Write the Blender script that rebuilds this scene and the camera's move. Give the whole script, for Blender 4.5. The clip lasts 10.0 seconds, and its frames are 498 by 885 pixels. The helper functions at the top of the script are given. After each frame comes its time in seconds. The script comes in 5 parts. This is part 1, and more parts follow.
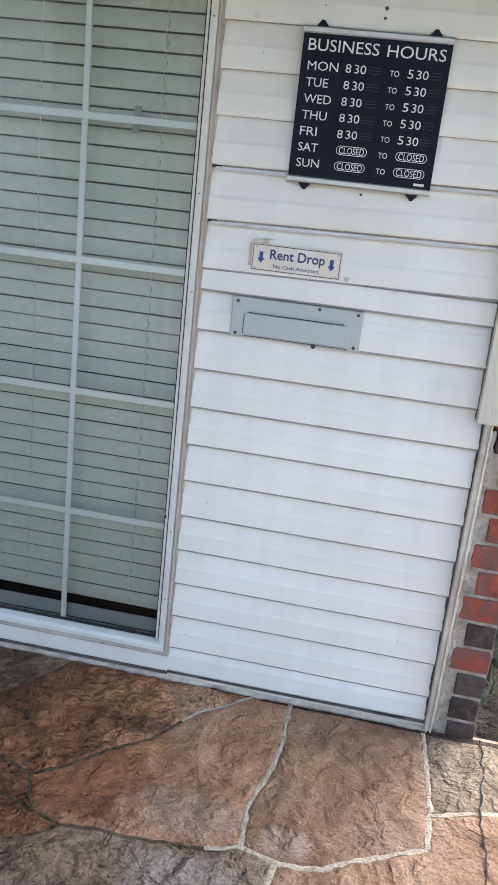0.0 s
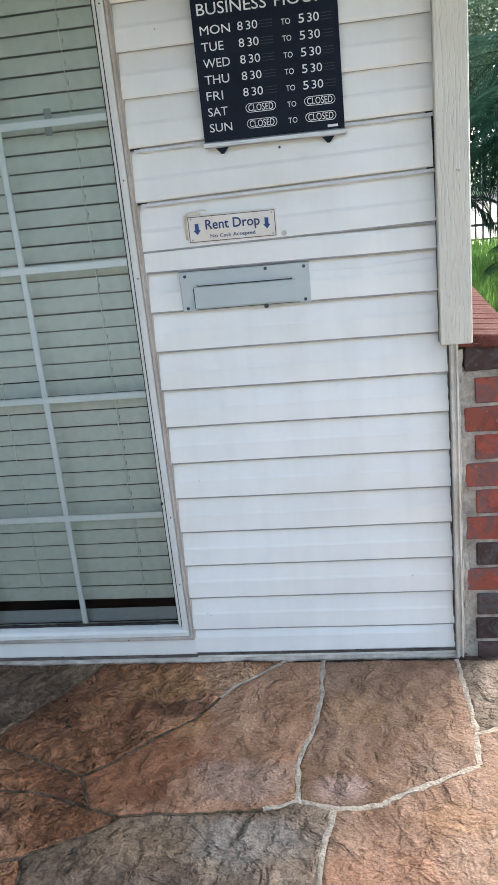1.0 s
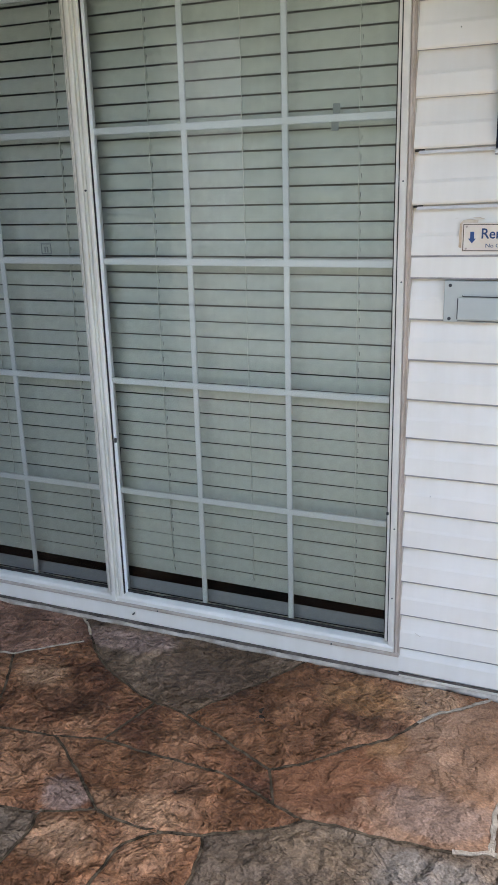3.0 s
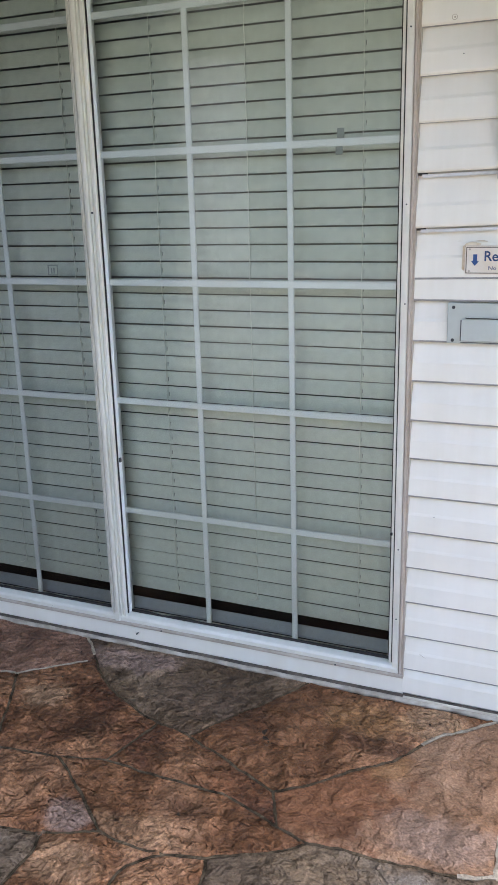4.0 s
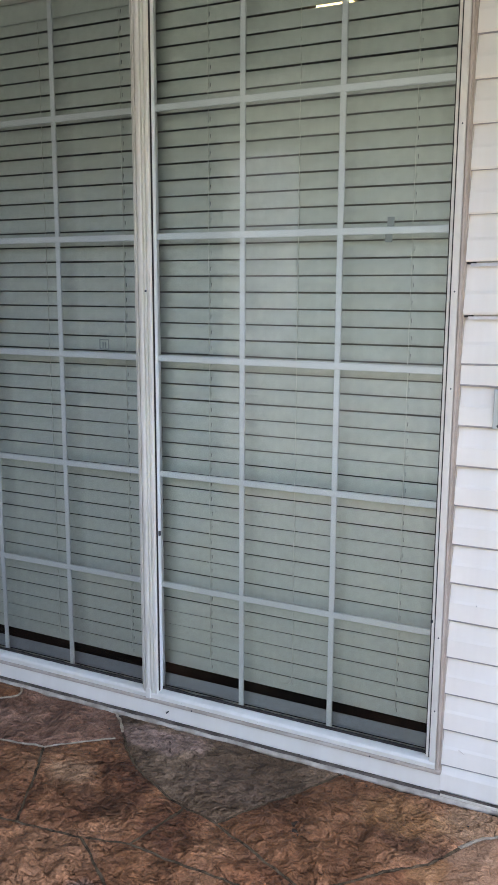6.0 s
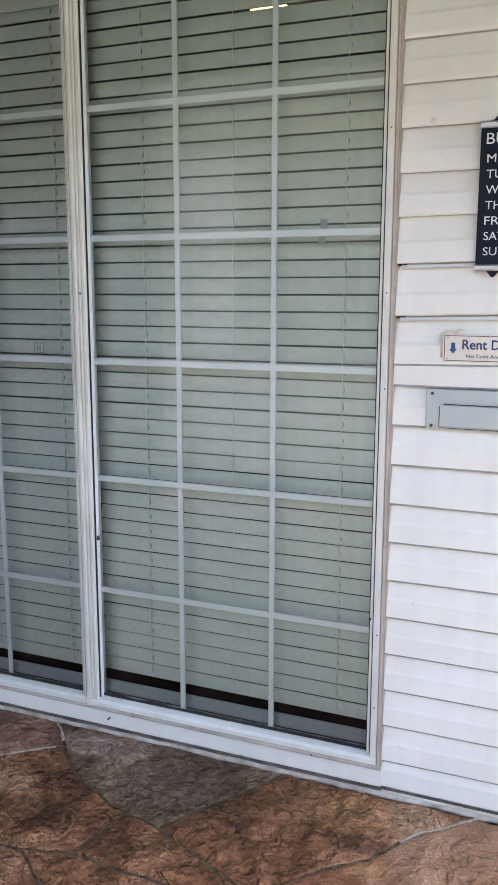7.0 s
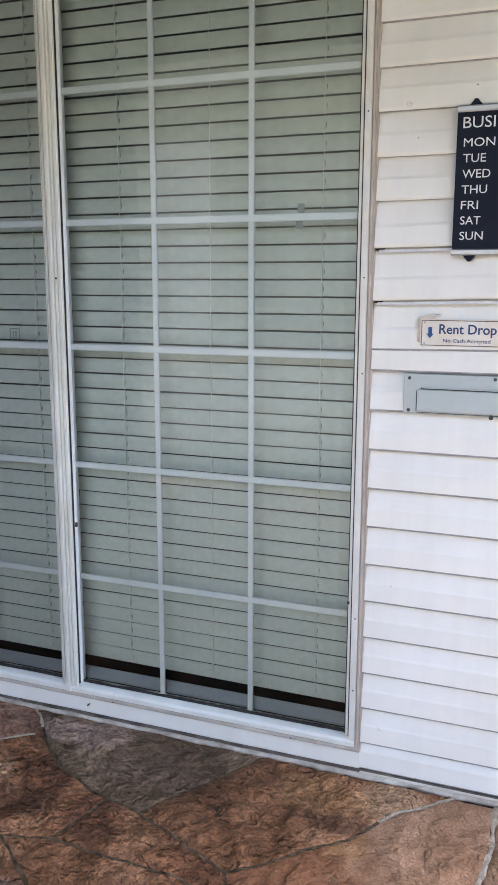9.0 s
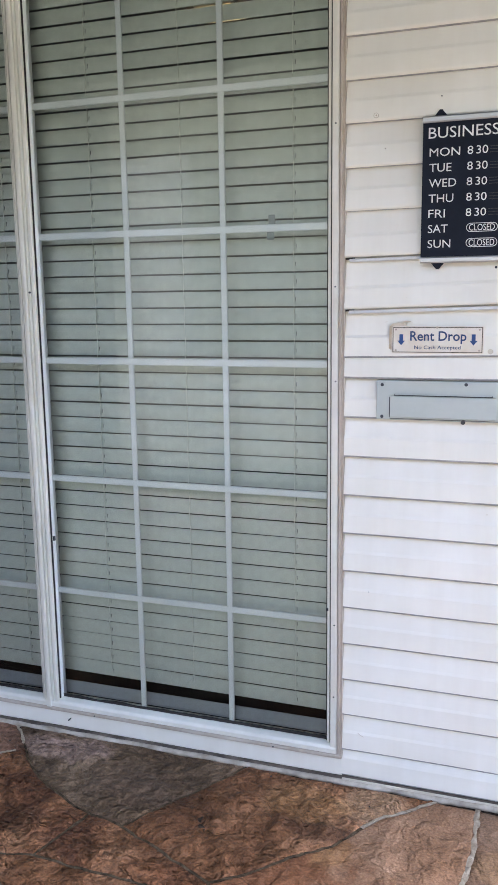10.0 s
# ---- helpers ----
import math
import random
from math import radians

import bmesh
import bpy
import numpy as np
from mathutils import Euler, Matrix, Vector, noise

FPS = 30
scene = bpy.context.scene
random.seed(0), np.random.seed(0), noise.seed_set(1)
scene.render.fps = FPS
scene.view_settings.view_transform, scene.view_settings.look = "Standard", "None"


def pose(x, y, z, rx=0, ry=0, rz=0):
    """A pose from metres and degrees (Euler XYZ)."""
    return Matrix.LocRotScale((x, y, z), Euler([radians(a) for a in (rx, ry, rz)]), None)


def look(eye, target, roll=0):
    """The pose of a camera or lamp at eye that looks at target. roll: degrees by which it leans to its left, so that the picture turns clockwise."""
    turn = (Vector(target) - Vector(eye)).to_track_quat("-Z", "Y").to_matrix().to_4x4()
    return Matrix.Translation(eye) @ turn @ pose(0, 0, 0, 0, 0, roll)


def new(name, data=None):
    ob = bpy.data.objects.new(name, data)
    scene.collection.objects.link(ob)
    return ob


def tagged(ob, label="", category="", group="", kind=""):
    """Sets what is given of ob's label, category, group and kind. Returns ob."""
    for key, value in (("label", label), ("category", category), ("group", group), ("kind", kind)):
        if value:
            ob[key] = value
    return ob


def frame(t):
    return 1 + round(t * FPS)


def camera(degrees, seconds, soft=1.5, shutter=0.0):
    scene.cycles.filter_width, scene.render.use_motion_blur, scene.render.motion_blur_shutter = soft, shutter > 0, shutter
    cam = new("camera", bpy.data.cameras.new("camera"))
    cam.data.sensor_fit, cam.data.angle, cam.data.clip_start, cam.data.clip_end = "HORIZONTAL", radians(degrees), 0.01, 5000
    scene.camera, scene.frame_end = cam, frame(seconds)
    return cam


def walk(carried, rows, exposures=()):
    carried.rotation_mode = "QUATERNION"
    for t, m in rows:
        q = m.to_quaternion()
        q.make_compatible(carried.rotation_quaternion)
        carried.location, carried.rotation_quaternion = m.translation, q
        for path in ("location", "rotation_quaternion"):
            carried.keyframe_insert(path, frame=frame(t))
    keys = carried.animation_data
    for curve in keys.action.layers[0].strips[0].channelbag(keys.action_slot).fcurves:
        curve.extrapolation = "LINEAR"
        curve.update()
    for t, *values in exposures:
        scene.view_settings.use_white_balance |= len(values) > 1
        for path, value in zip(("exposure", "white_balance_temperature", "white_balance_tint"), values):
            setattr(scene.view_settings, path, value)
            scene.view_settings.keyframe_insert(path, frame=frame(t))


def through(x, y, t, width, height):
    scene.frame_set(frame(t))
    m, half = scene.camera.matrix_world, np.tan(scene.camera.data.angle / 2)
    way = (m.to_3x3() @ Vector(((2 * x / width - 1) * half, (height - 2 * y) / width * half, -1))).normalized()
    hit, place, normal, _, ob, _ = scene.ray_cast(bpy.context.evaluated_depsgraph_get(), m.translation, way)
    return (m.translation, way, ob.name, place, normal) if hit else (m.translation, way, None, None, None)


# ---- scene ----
from mathutils.geometry import delaunay_2d_cdt
from mathutils.kdtree import KDTree

cam = camera(33.2, 10.0, soft=1.1)
PATH = [
    (0, (0.479, -2.035, 1.391), (0.203, -0.15, 0.783), 6.4),
    (0.5, (0.504, -2.037, 1.36), (0.167, -0.177, 0.708), -0.1),
    (1, (0.542, -2.066, 1.334), (0.261, -0.186, 0.713), -5.9),
    (1.5, (0.539, -2.07, 1.331), (0.279, -0.177, 0.739), -8.5),
    (2, (0.516, -2.066, 1.327), (0.234, -0.179, 0.727), -8.0),
    (2.2, (0.532, -2.053, 1.326), (0.143, -0.18, 0.741), -7.3),
    (2.3, (0.505, -2.049, 1.327), (0.028, -0.195, 0.747), -5.7),
    (2.4, (0.489, -2.043, 1.334), (-0.07, -0.215, 0.746), -4.4),
    (2.5, (0.47, -2.05, 1.32), (-0.153, -0.24, 0.74), -2.9),
    (2.7, (0.452, -2.046, 1.328), (-0.26, -0.275, 0.731), -1.5),
    (3.8, (0.466, -2.048, 1.34), (-0.312, -0.289, 0.79), -1.4),
    (4, (0.457, -2.052, 1.342), (-0.307, -0.286, 0.796), -1.5),
    (4.5, (0.436, -2.06, 1.336), (-0.353, -0.296, 0.819), -0.5),
    (5, (0.451, -2.062, 1.338), (-0.4, -0.304, 0.904), 0.4),
    (5.2, (0.46, -2.055, 1.332), (-0.415, -0.3, 0.938), 0.2),
    (6.3, (0.447, -2.059, 1.336), (-0.396, -0.279, 0.988), -0.0),
    (6.5, (0.454, -2.058, 1.332), (-0.358, -0.262, 0.991), 0.0),
    (7, (0.469, -2.051, 1.332), (-0.276, -0.228, 0.982), 0.1),
    (7.5, (0.466, -2.048, 1.322), (-0.244, -0.215, 0.949), -0.2),
    (8, (0.462, -2.047, 1.318), (-0.249, -0.221, 0.92), -0.0),
    (8.5, (0.465, -2.048, 1.319), (-0.245, -0.221, 0.92), 0.3),
    (9, (0.47, -2.051, 1.327), (-0.225, -0.215, 0.947), 0.1),
    (9.5, (0.477, -2.056, 1.326), (-0.201, -0.209, 0.965), -0.3),
    (10, (0.484, -2.062, 1.319), (-0.167, -0.203, 0.97), -0.8),
]
EXPOSURES = [(0.0, 4.37, 6560, -1), (0.5, 4.35, 6780, -1), (1.0, 4.34, 6540, -3), (2.0, 4.31, 6420, -2), (2.5, 4.36, 7000, 1), (4.5, 4.61, 6950, 3), (7.0, 4.65, 6950, 6), (10.0, 4.65, 6900, 6)]
walk(cam, [(t, look(eye, target, roll)) for t, eye, target, roll in PATH], EXPOSURES)

# ---- world, sun, exposure ----
world = bpy.data.worlds.new("sky")
scene.world = world
world.use_nodes = True
wn = world.node_tree.nodes
sky = wn.new("ShaderNodeTexSky")
sky.sky_type, sky.sun_disc = "NISHITA", False
sky.sun_elevation, sky.sun_rotation = radians(52), radians(5)
sky.air_density, sky.dust_density, sky.ozone_density = 0.24, 3.4, 0.5
world.node_tree.links.new(sky.outputs[0], wn["Background"].inputs[0])
wn["Background"].inputs[1].default_value = 0.15
sun_data = bpy.data.lights.new("sun", "SUN")
sun_data.energy, sun_data.angle, sun_data.color = 1.45, radians(0.6), (1.0, 0.95, 0.87)
sun = new("sun", sun_data)
# light falls from behind the house, over its roof
sun.matrix_world = look((0.53, 6.1, 7.85), (0, 0, 0))


# ---- materials ----
def nodes_of(name):
    m = bpy.data.materials.new(name)
    m.use_nodes = True
    return m, m.node_tree.nodes, m.node_tree.links, m.node_tree.nodes["Principled BSDF"]


def noise_node(n, l, scale, detail=4.0, rough=0.55, stretch=(1, 1, 1), warp=0.0, where="Object"):
    tc = n.new("ShaderNodeTexCoord")
    mp = n.new("ShaderNodeMapping")
    mp.inputs["Scale"].default_value = stretch
    l.new(tc.outputs[where], mp.inputs[0])
    nz = n.new("ShaderNodeTexNoise")
    nz.inputs["Scale"].default_value = scale
    nz.inputs["Detail"].default_value = detail
    nz.inputs["Roughness"].default_value = rough
    nz.inputs["Distortion"].default_value = warp
    l.new(mp.outputs[0], nz.inputs["Vector"])
    return nz


def ramp_node(n, l, fac, stops):
    r = n.new("ShaderNodeValToRGB")
    r.color_ramp.elements[0].position, r.color_ramp.elements[0].color = stops[0][0], (*stops[0][1], 1)
    r.color_ramp.elements[1].position, r.color_ramp.elements[1].color = stops[-1][0], (*stops[-1][1], 1)
    for p, c in stops[1:-1]:
        r.color_ramp.elements.new(p).color = (*c, 1)
    l.new(fac, r.inputs[0])
    return r


def mix_node(n, l, fac, a, b, how="MIX"):
    m = n.new("ShaderNodeMix")
    m.data_type, m.blend_type = "RGBA", how
    if isinstance(fac, float):
        m.inputs[0].default_value = fac
    else:
        l.new(fac, m.inputs[0])
    for k, v in ((6, a), (7, b)):
        if isinstance(v, tuple):
            m.inputs[k].default_value = (*v, 1)
        else:
            l.new(v, m.inputs[k])
    return m.outputs[2]


def bump_node(n, l, p, height, strength, distance, before=None):
    b = n.new("ShaderNodeBump")
    b.inputs["Strength"].default_value = strength
    b.inputs["Distance"].default_value = distance
    l.new(height, b.inputs["Height"])
    if before:
        l.new(before.outputs[0], b.inputs["Normal"])
    l.new(b.outputs[0], p.inputs["Normal"])
    return b


def plain(name, dark, light, rough=0.5, metal=0.0, scale=6.0, grain=60.0, relief=0.15, depth=0.001, stretch=(1, 1, 1), spec=0.5, speck=0.86):
    """Two scales of tone, and fine relief."""
    m, n, l, p = nodes_of(name)
    big = noise_node(n, l, scale, 5, 0.6, stretch)
    fine = noise_node(n, l, grain, 3, 0.6, stretch)
    r = ramp_node(n, l, big.outputs[0], [(0.32, dark), (0.68, light)])
    fr = ramp_node(n, l, fine.outputs[0], [(0.25, (speck, speck, speck)), (0.7, (1, 1, 1))])
    l.new(mix_node(n, l, 1.0, r.outputs[0], fr.outputs[0], "MULTIPLY"), p.inputs["Base Color"])
    p.inputs["Roughness"].default_value = rough
    p.inputs["Metallic"].default_value = metal
    p.inputs["Specular IOR Level"].default_value = spec
    if relief:
        bump_node(n, l, p, fine.outputs[0], relief, depth)
    return m


def vinyl_material():
    """White siding: grime in blotches and rain streaks, embossed wood grain along the board."""
    m, n, l, p = nodes_of("white_vinyl")
    big = noise_node(n, l, 2.2, 5, 0.6, (1, 1, 1.6))
    streak = noise_node(n, l, 5.0, 4, 0.6, (3.0, 1, 0.25))
    spots = noise_node(n, l, 55.0, 2, 0.5)
    a = ramp_node(n, l, big.outputs[0], [(0.3, (0.77, 0.745, 0.675)), (0.62, (0.85, 0.828, 0.762))])
    b = ramp_node(n, l, streak.outputs[0], [(0.3, (0.95, 0.945, 0.93)), (0.6, (1, 1, 1))])
    s = ramp_node(n, l, spots.outputs[0], [(0.17, (0.90, 0.88, 0.84)), (0.24, (1, 1, 1))])
    c = mix_node(n, l, 1.0, a.outputs[0], b.outputs[0], "MULTIPLY")
    l.new(mix_node(n, l, 1.0, c, s.outputs[0], "MULTIPLY"), p.inputs["Base Color"])
    p.inputs["Roughness"].default_value = 0.42
    grain = noise_node(n, l, 30.0, 4, 0.6, (0.25, 1, 4))
    wavy = noise_node(n, l, 4.0, 2, 0.5, (1, 1, 2))
    first = bump_node(n, l, p, grain.outputs[0], 0.12, 0.0015)
    bump_node(n, l, p, wavy.outputs[0], 0.25, 0.008, first)
    return m


def stone_material(name, deep, middle, pale, gloss=0.55, rugged=0.9, stains=()):
    """Stamped and stained slate-look concrete: cloudy stain, worn crests, dark hollows, thin chisel creases; these
    tones also paint in relief shading.
    stains: soft-edged blotches of the brushed-on colour, as (x, y, reach in x, reach in y, colour, amount)."""
    m, n, l, p = nodes_of(name)
    cloud = noise_node(n, l, 3.4, 4, 0.55, warp=0.5)
    swell = noise_node(n, l, 13.0, 3, 0.5, warp=0.5)
    chip = noise_node(n, l, 60.0, 6, 0.62)
    grit = noise_node(n, l, 170.0, 4, 0.65)
    bend = noise_node(n, l, 12.0, 2.5, 0.5)
    a = ramp_node(n, l, cloud.outputs[0], [(0.40, deep), (0.5, middle), (0.60, pale)])
    b = ramp_node(n, l, swell.outputs[0], [(0.36, (0.80, 0.78, 0.76)), (0.46, (0.96, 0.95, 0.94)), (0.54, (1.04, 1.03, 1.02)), (0.63, (1.16, 1.14, 1.12))])
    f = ramp_node(n, l, chip.outputs[0], [(0.41, (0.66, 0.64, 0.62)), (0.475, (0.94, 0.93, 0.92)), (0.525, (1.03, 1.03, 1.02)), (0.59, (1.34, 1.31, 1.27))])
    g = ramp_node(n, l, grit.outputs[0], [(0.38, (0.68, 0.66, 0.65)), (0.62, (1.24, 1.23, 1.22))])
    # chisel creases: bent cell edges, most of them worn away
    tc = n.new("ShaderNodeTexCoord")
    bent = mix_node(n, l, 0.055, tc.outputs["Object"], bend.outputs["Color"], "ADD")
    cell = n.new("ShaderNodeTexVoronoi")
    cell.feature = "DISTANCE_TO_EDGE"
    cell.inputs["Scale"].default_value = 6.5 if rugged < 0.6 else 10.0
    l.new(bent, cell.inputs["Vector"])
    gapped = n.new("ShaderNodeMath")
    gapped.operation = "ADD"
    broken = ramp_node(n, l, swell.outputs[0], [(0.46 if rugged < 0.6 else 0.50, (0, 0, 0)), (0.53 if rugged < 0.6 else 0.57, (0.10, 0.10, 0.10))])
    l.new(cell.outputs[0], gapped.inputs[0])
    l.new(broken.outputs[0], gapped.inputs[1])
    v = ramp_node(n, l, gapped.outputs[0], [(0.003, (0.40, 0.37, 0.35)), (0.011, (0.85, 0.84, 0.83)), (0.024, (1.14, 1.13, 1.11)), (0.06, (1, 1, 1))])
    c = a.outputs[0]
    if stains:
        place = n.new("ShaderNodeTexCoord")
        fray = noise_node(n, l, 14.0, 5, 0.62, warp=0.4)
    for x, y, rx, ry, colour, amount in stains:
        mp = n.new("ShaderNodeMapping")
        mp.vector_type = "POINT"
        mp.inputs["Location"].default_value = (-x / rx, -y / ry, 0)
        mp.inputs["Scale"].default_value = (1 / rx, 1 / ry, 0)
        l.new(place.outputs["Object"], mp.inputs[0])
        far = n.new("ShaderNodeVectorMath")
        far.operation = "LENGTH"
        l.new(mp.outputs[0], far.inputs[0])
        edge = n.new("ShaderNodeMath")
        edge.operation = "MULTIPLY_ADD"
        edge.inputs[1].default_value = 1.7
        l.new(fray.outputs[0], edge.inputs[0])
        l.new(far.outputs["Value"], edge.inputs[2])
        hold = ramp_node(n, l, edge.outputs[0], [(0.0, (amount,) * 3), (1.0, (0, 0, 0))])
        span = n.new("ShaderNodeMapRange")
        span.interpolation_type = "SMOOTHSTEP"
        span.inputs["From Min"].default_value, span.inputs["From Max"].default_value = 1.45, 2.1
        l.new(edge.outputs[0], span.inputs[0])
        l.new(span.outputs[0], hold.inputs[0])
        c = mix_node(n, l, hold.outputs[0], c, colour)
    c = mix_node(n, l, rugged, c, b.outputs[0], "MULTIPLY")
    # rough and smooth-trodden areas
    worn = noise_node(n, l, 5.5, 3, 0.5, warp=0.8)
    rough = ramp_node(n, l, worn.outputs[0], [(0.42, (0.30 * rugged,) * 3), (0.56, (rugged,) * 3)])
    c = mix_node(n, l, rough.outputs[0], c, f.outputs[0], "MULTIPLY")
    c = mix_node(n, l, 0.35 + 0.25 * rugged, c, v.outputs[0], "MULTIPLY")
    # flakes of split slate: flat levels with short steep edges between them
    fold = noise_node(n, l, 8.0, 3.0, 0.5, warp=0.7)
    levels = [(0.34, 0.0), (0.375, 0.22), (0.43, 0.25), (0.462, 0.45), (0.50, 0.48), (0.535, 0.70), (0.59, 0.74), (0.63, 1.0)]
    k = ramp_node(n, l, fold.outputs[0], [(at, (h, h, h)) for at, h in levels])
    fold2 = noise_node(n, l, 24.0, 3.0, 0.55, warp=0.3)
    k2 = ramp_node(n, l, fold2.outputs[0], [(0.40, (0, 0, 0)), (0.46, (0.45, 0.45, 0.45)), (0.52, (0.5, 0.5, 0.5)), (0.58, (1, 1, 1))])
    # low flakes darker, high ones paler: relief shading put into the colour
    tone = ramp_node(n, l, k.outputs[0], [(0.0, (0.72, 0.70, 0.68)), (0.5, (0.98, 0.98, 0.97)), (1.0, (1.22, 1.20, 1.17))])
    c = mix_node(n, l, 0.7 * rugged, c, tone.outputs[0], "MULTIPLY")
    l.new(mix_node(n, l, 0.8, c, g.outputs[0], "MULTIPLY"), p.inputs["Base Color"])
    rr = n.new("ShaderNodeMapRange")
    rr.inputs["To Min"].default_value, rr.inputs["To Max"].default_value = gloss - 0.1, gloss + 0.25
    l.new(chip.outputs[0], rr.inputs[0])
    l.new(rr.outputs[0], p.inputs["Roughness"])
    p.inputs["Specular IOR Level"].default_value = 0.2
    one = bump_node(n, l, p, v.outputs[0], 0.45, 0.003)
    one = bump_node(n, l, p, k.outputs[0], 1.0, 0.004 + 0.026 * rugged, one)
    one = bump_node(n, l, p, k2.outputs[0], 1.0, 0.001 + 0.010 * rugged, one)
    two = bump_node(n, l, p, swell.outputs[0], 1.0, 0.004 + 0.024 * rugged, one)
    three = bump_node(n, l, p, chip.outputs[0], 1.0, 0.0012 + 0.006 * rugged, two)
    bump_node(n, l, p, grit.outputs[0], 0.6, 0.0025, three)
    return m


def brick_material(name, tones):
    """Fired clay: tone by brick, grey-brown scum in broad patches, dark pits, pale lime specks."""
    m, n, l, p = nodes_of(name)
    info = n.new("ShaderNodeObjectInfo")
    hue = ramp_node(n, l, info.outputs["Random"], [(0.0, tones[0]), (0.5, tones[1]), (1.0, tones[2])])
    # every brick takes its own stretch of the pattern
    apart = n.new("ShaderNodeVectorMath")
    apart.operation = "MULTIPLY_ADD"
    tc = n.new("ShaderNodeTexCoord")
    l.new(info.outputs["Random"], apart.inputs[0])
    apart.inputs[1].default_value = (31.0, 17.0, 23.0)
    l.new(tc.outputs["Object"], apart.inputs[2])
    big = noise_node(n, l, 16.0, 5, 0.65, warp=0.5)
    scum = noise_node(n, l, 19.0, 4, 0.6, warp=0.8)
    fine = noise_node(n, l, 120.0, 3, 0.6)
    for z in (big, scum, fine):
        l.new(apart.outputs[0], z.inputs["Vector"])
    b = ramp_node(n, l, big.outputs[0], [(0.34, (0.42, 0.42, 0.43)), (0.44, (0.90, 0.89, 0.88)), (0.56, (1.0, 1.0, 1.0)), (0.66, (1.28, 1.26, 1.22))])
    c = mix_node(n, l, 0.9, hue.outputs[0], b.outputs[0], "MULTIPLY")
    veil = ramp_node(n, l, scum.outputs[0], [(0.46, (0, 0, 0)), (0.56, (0.75, 0.75, 0.75))])
    c = mix_node(n, l, veil.outputs[0], c, tuple(0.2 * k + 0.065 for k in tones[1]))
    smear = ramp_node(n, l, fine.outputs[0], [(0.66, (0, 0, 0)), (0.78, (0.5, 0.5, 0.5))])
    l.new(mix_node(n, l, smear.outputs[0], c, (0.4, 0.36, 0.32)), p.inputs["Base Color"])
    p.inputs["Roughness"].default_value = 0.85
    first = bump_node(n, l, p, big.outputs[0], 0.8, 0.008)
    bump_node(n, l, p, fine.outputs[0], 0.8, 0.003, first)
    return m


def cap_material():
    """Weathered red cap bricks with pale scuffs along the wall."""
    m, n, l, p = nodes_of("red_cap_brick")
    big = noise_node(n, l, 16.0, 5, 0.6, (0.5, 2.0, 1))
    scuff = noise_node(n, l, 26.0, 5, 0.7, (0.35, 2.2, 1), where="Generated")
    fine = noise_node(n, l, 90.0, 3, 0.6)
    a = ramp_node(n, l, big.outputs[0], [(0.32, (0.085, 0.026, 0.020)), (0.68, (0.23, 0.078, 0.058))])
    pale = ramp_node(n, l, scuff.outputs[0], [(0.57, (0, 0, 0)), (0.66, (0.75, 0.75, 0.75))])
    c = mix_node(n, l, pale.outputs[0], a.outputs[0], (0.42, 0.25, 0.21))
    g = ramp_node(n, l, fine.outputs[0], [(0.3, (0.7, 0.7, 0.7)), (0.65, (1, 1, 1))])
    l.new(mix_node(n, l, 1.0, c, g.outputs[0], "MULTIPLY"), p.inputs["Base Color"])
    p.inputs["Roughness"].default_value = 0.85
    p.inputs["Specular IOR Level"].default_value = 0.15
    bump_node(n, l, p, fine.outputs[0], 0.9, 0.004)
    return m


def board_material():
    """Tan painted trim board with embossed cedar grain running upright."""
    m, n, l, p = nodes_of("tan_painted_board")
    tc = n.new("ShaderNodeTexCoord")
    mp = n.new("ShaderNodeMapping")
    mp.inputs["Scale"].default_value = (1.0, 1.0, 0.16)
    l.new(tc.outputs["Object"], mp.inputs[0])
    w = n.new("ShaderNodeTexWave")
    w.wave_type, w.bands_direction = "BANDS", "X"
    w.inputs["Scale"].default_value = 34.0
    w.inputs["Distortion"].default_value = 9.0
    w.inputs["Detail"].default_value = 3.0
    w.inputs["Detail Scale"].default_value = 2.0
    l.new(mp.outputs[0], w.inputs["Vector"])
    big = noise_node(n, l, 5.0, 4)
    a = ramp_node(n, l, big.outputs[0], [(0.3, (0.61, 0.57, 0.465)), (0.7, (0.70, 0.655, 0.545))])
    f = ramp_node(n, l, w.outputs[0], [(0.0, (0.55, 0.53, 0.49)), (0.16, (1, 1, 1))])
    l.new(mix_node(n, l, 0.07, a.outputs[0], f.outputs[0], "MULTIPLY"), p.inputs["Base Color"])
    p.inputs["Roughness"].default_value = 0.6
    bump_node(n, l, p, f.outputs[0], 0.7, 0.003)
    return m


def pane_material(name, tint):
    """Double glazing with a faint cast of its own."""
    m, n, l, p = nodes_of(name)
    out = n["Material Output"]
    n.remove(p)
    clear = n.new("ShaderNodeBsdfTransparent")
    clear.inputs[0].default_value = (*tint, 1)
    shine = n.new("ShaderNodeBsdfGlossy")
    shine.inputs["Roughness"].default_value = 0.0
    f = n.new("ShaderNodeFresnel")
    f.inputs[0].default_value = 1.6
    mx = n.new("ShaderNodeMixShader")
    l.new(f.outputs[0], mx.inputs[0])
    l.new(clear.outputs[0], mx.inputs[1])
    l.new(shine.outputs[0], mx.inputs[2])
    l.new(mx.outputs[0], out.inputs[0])
    return m


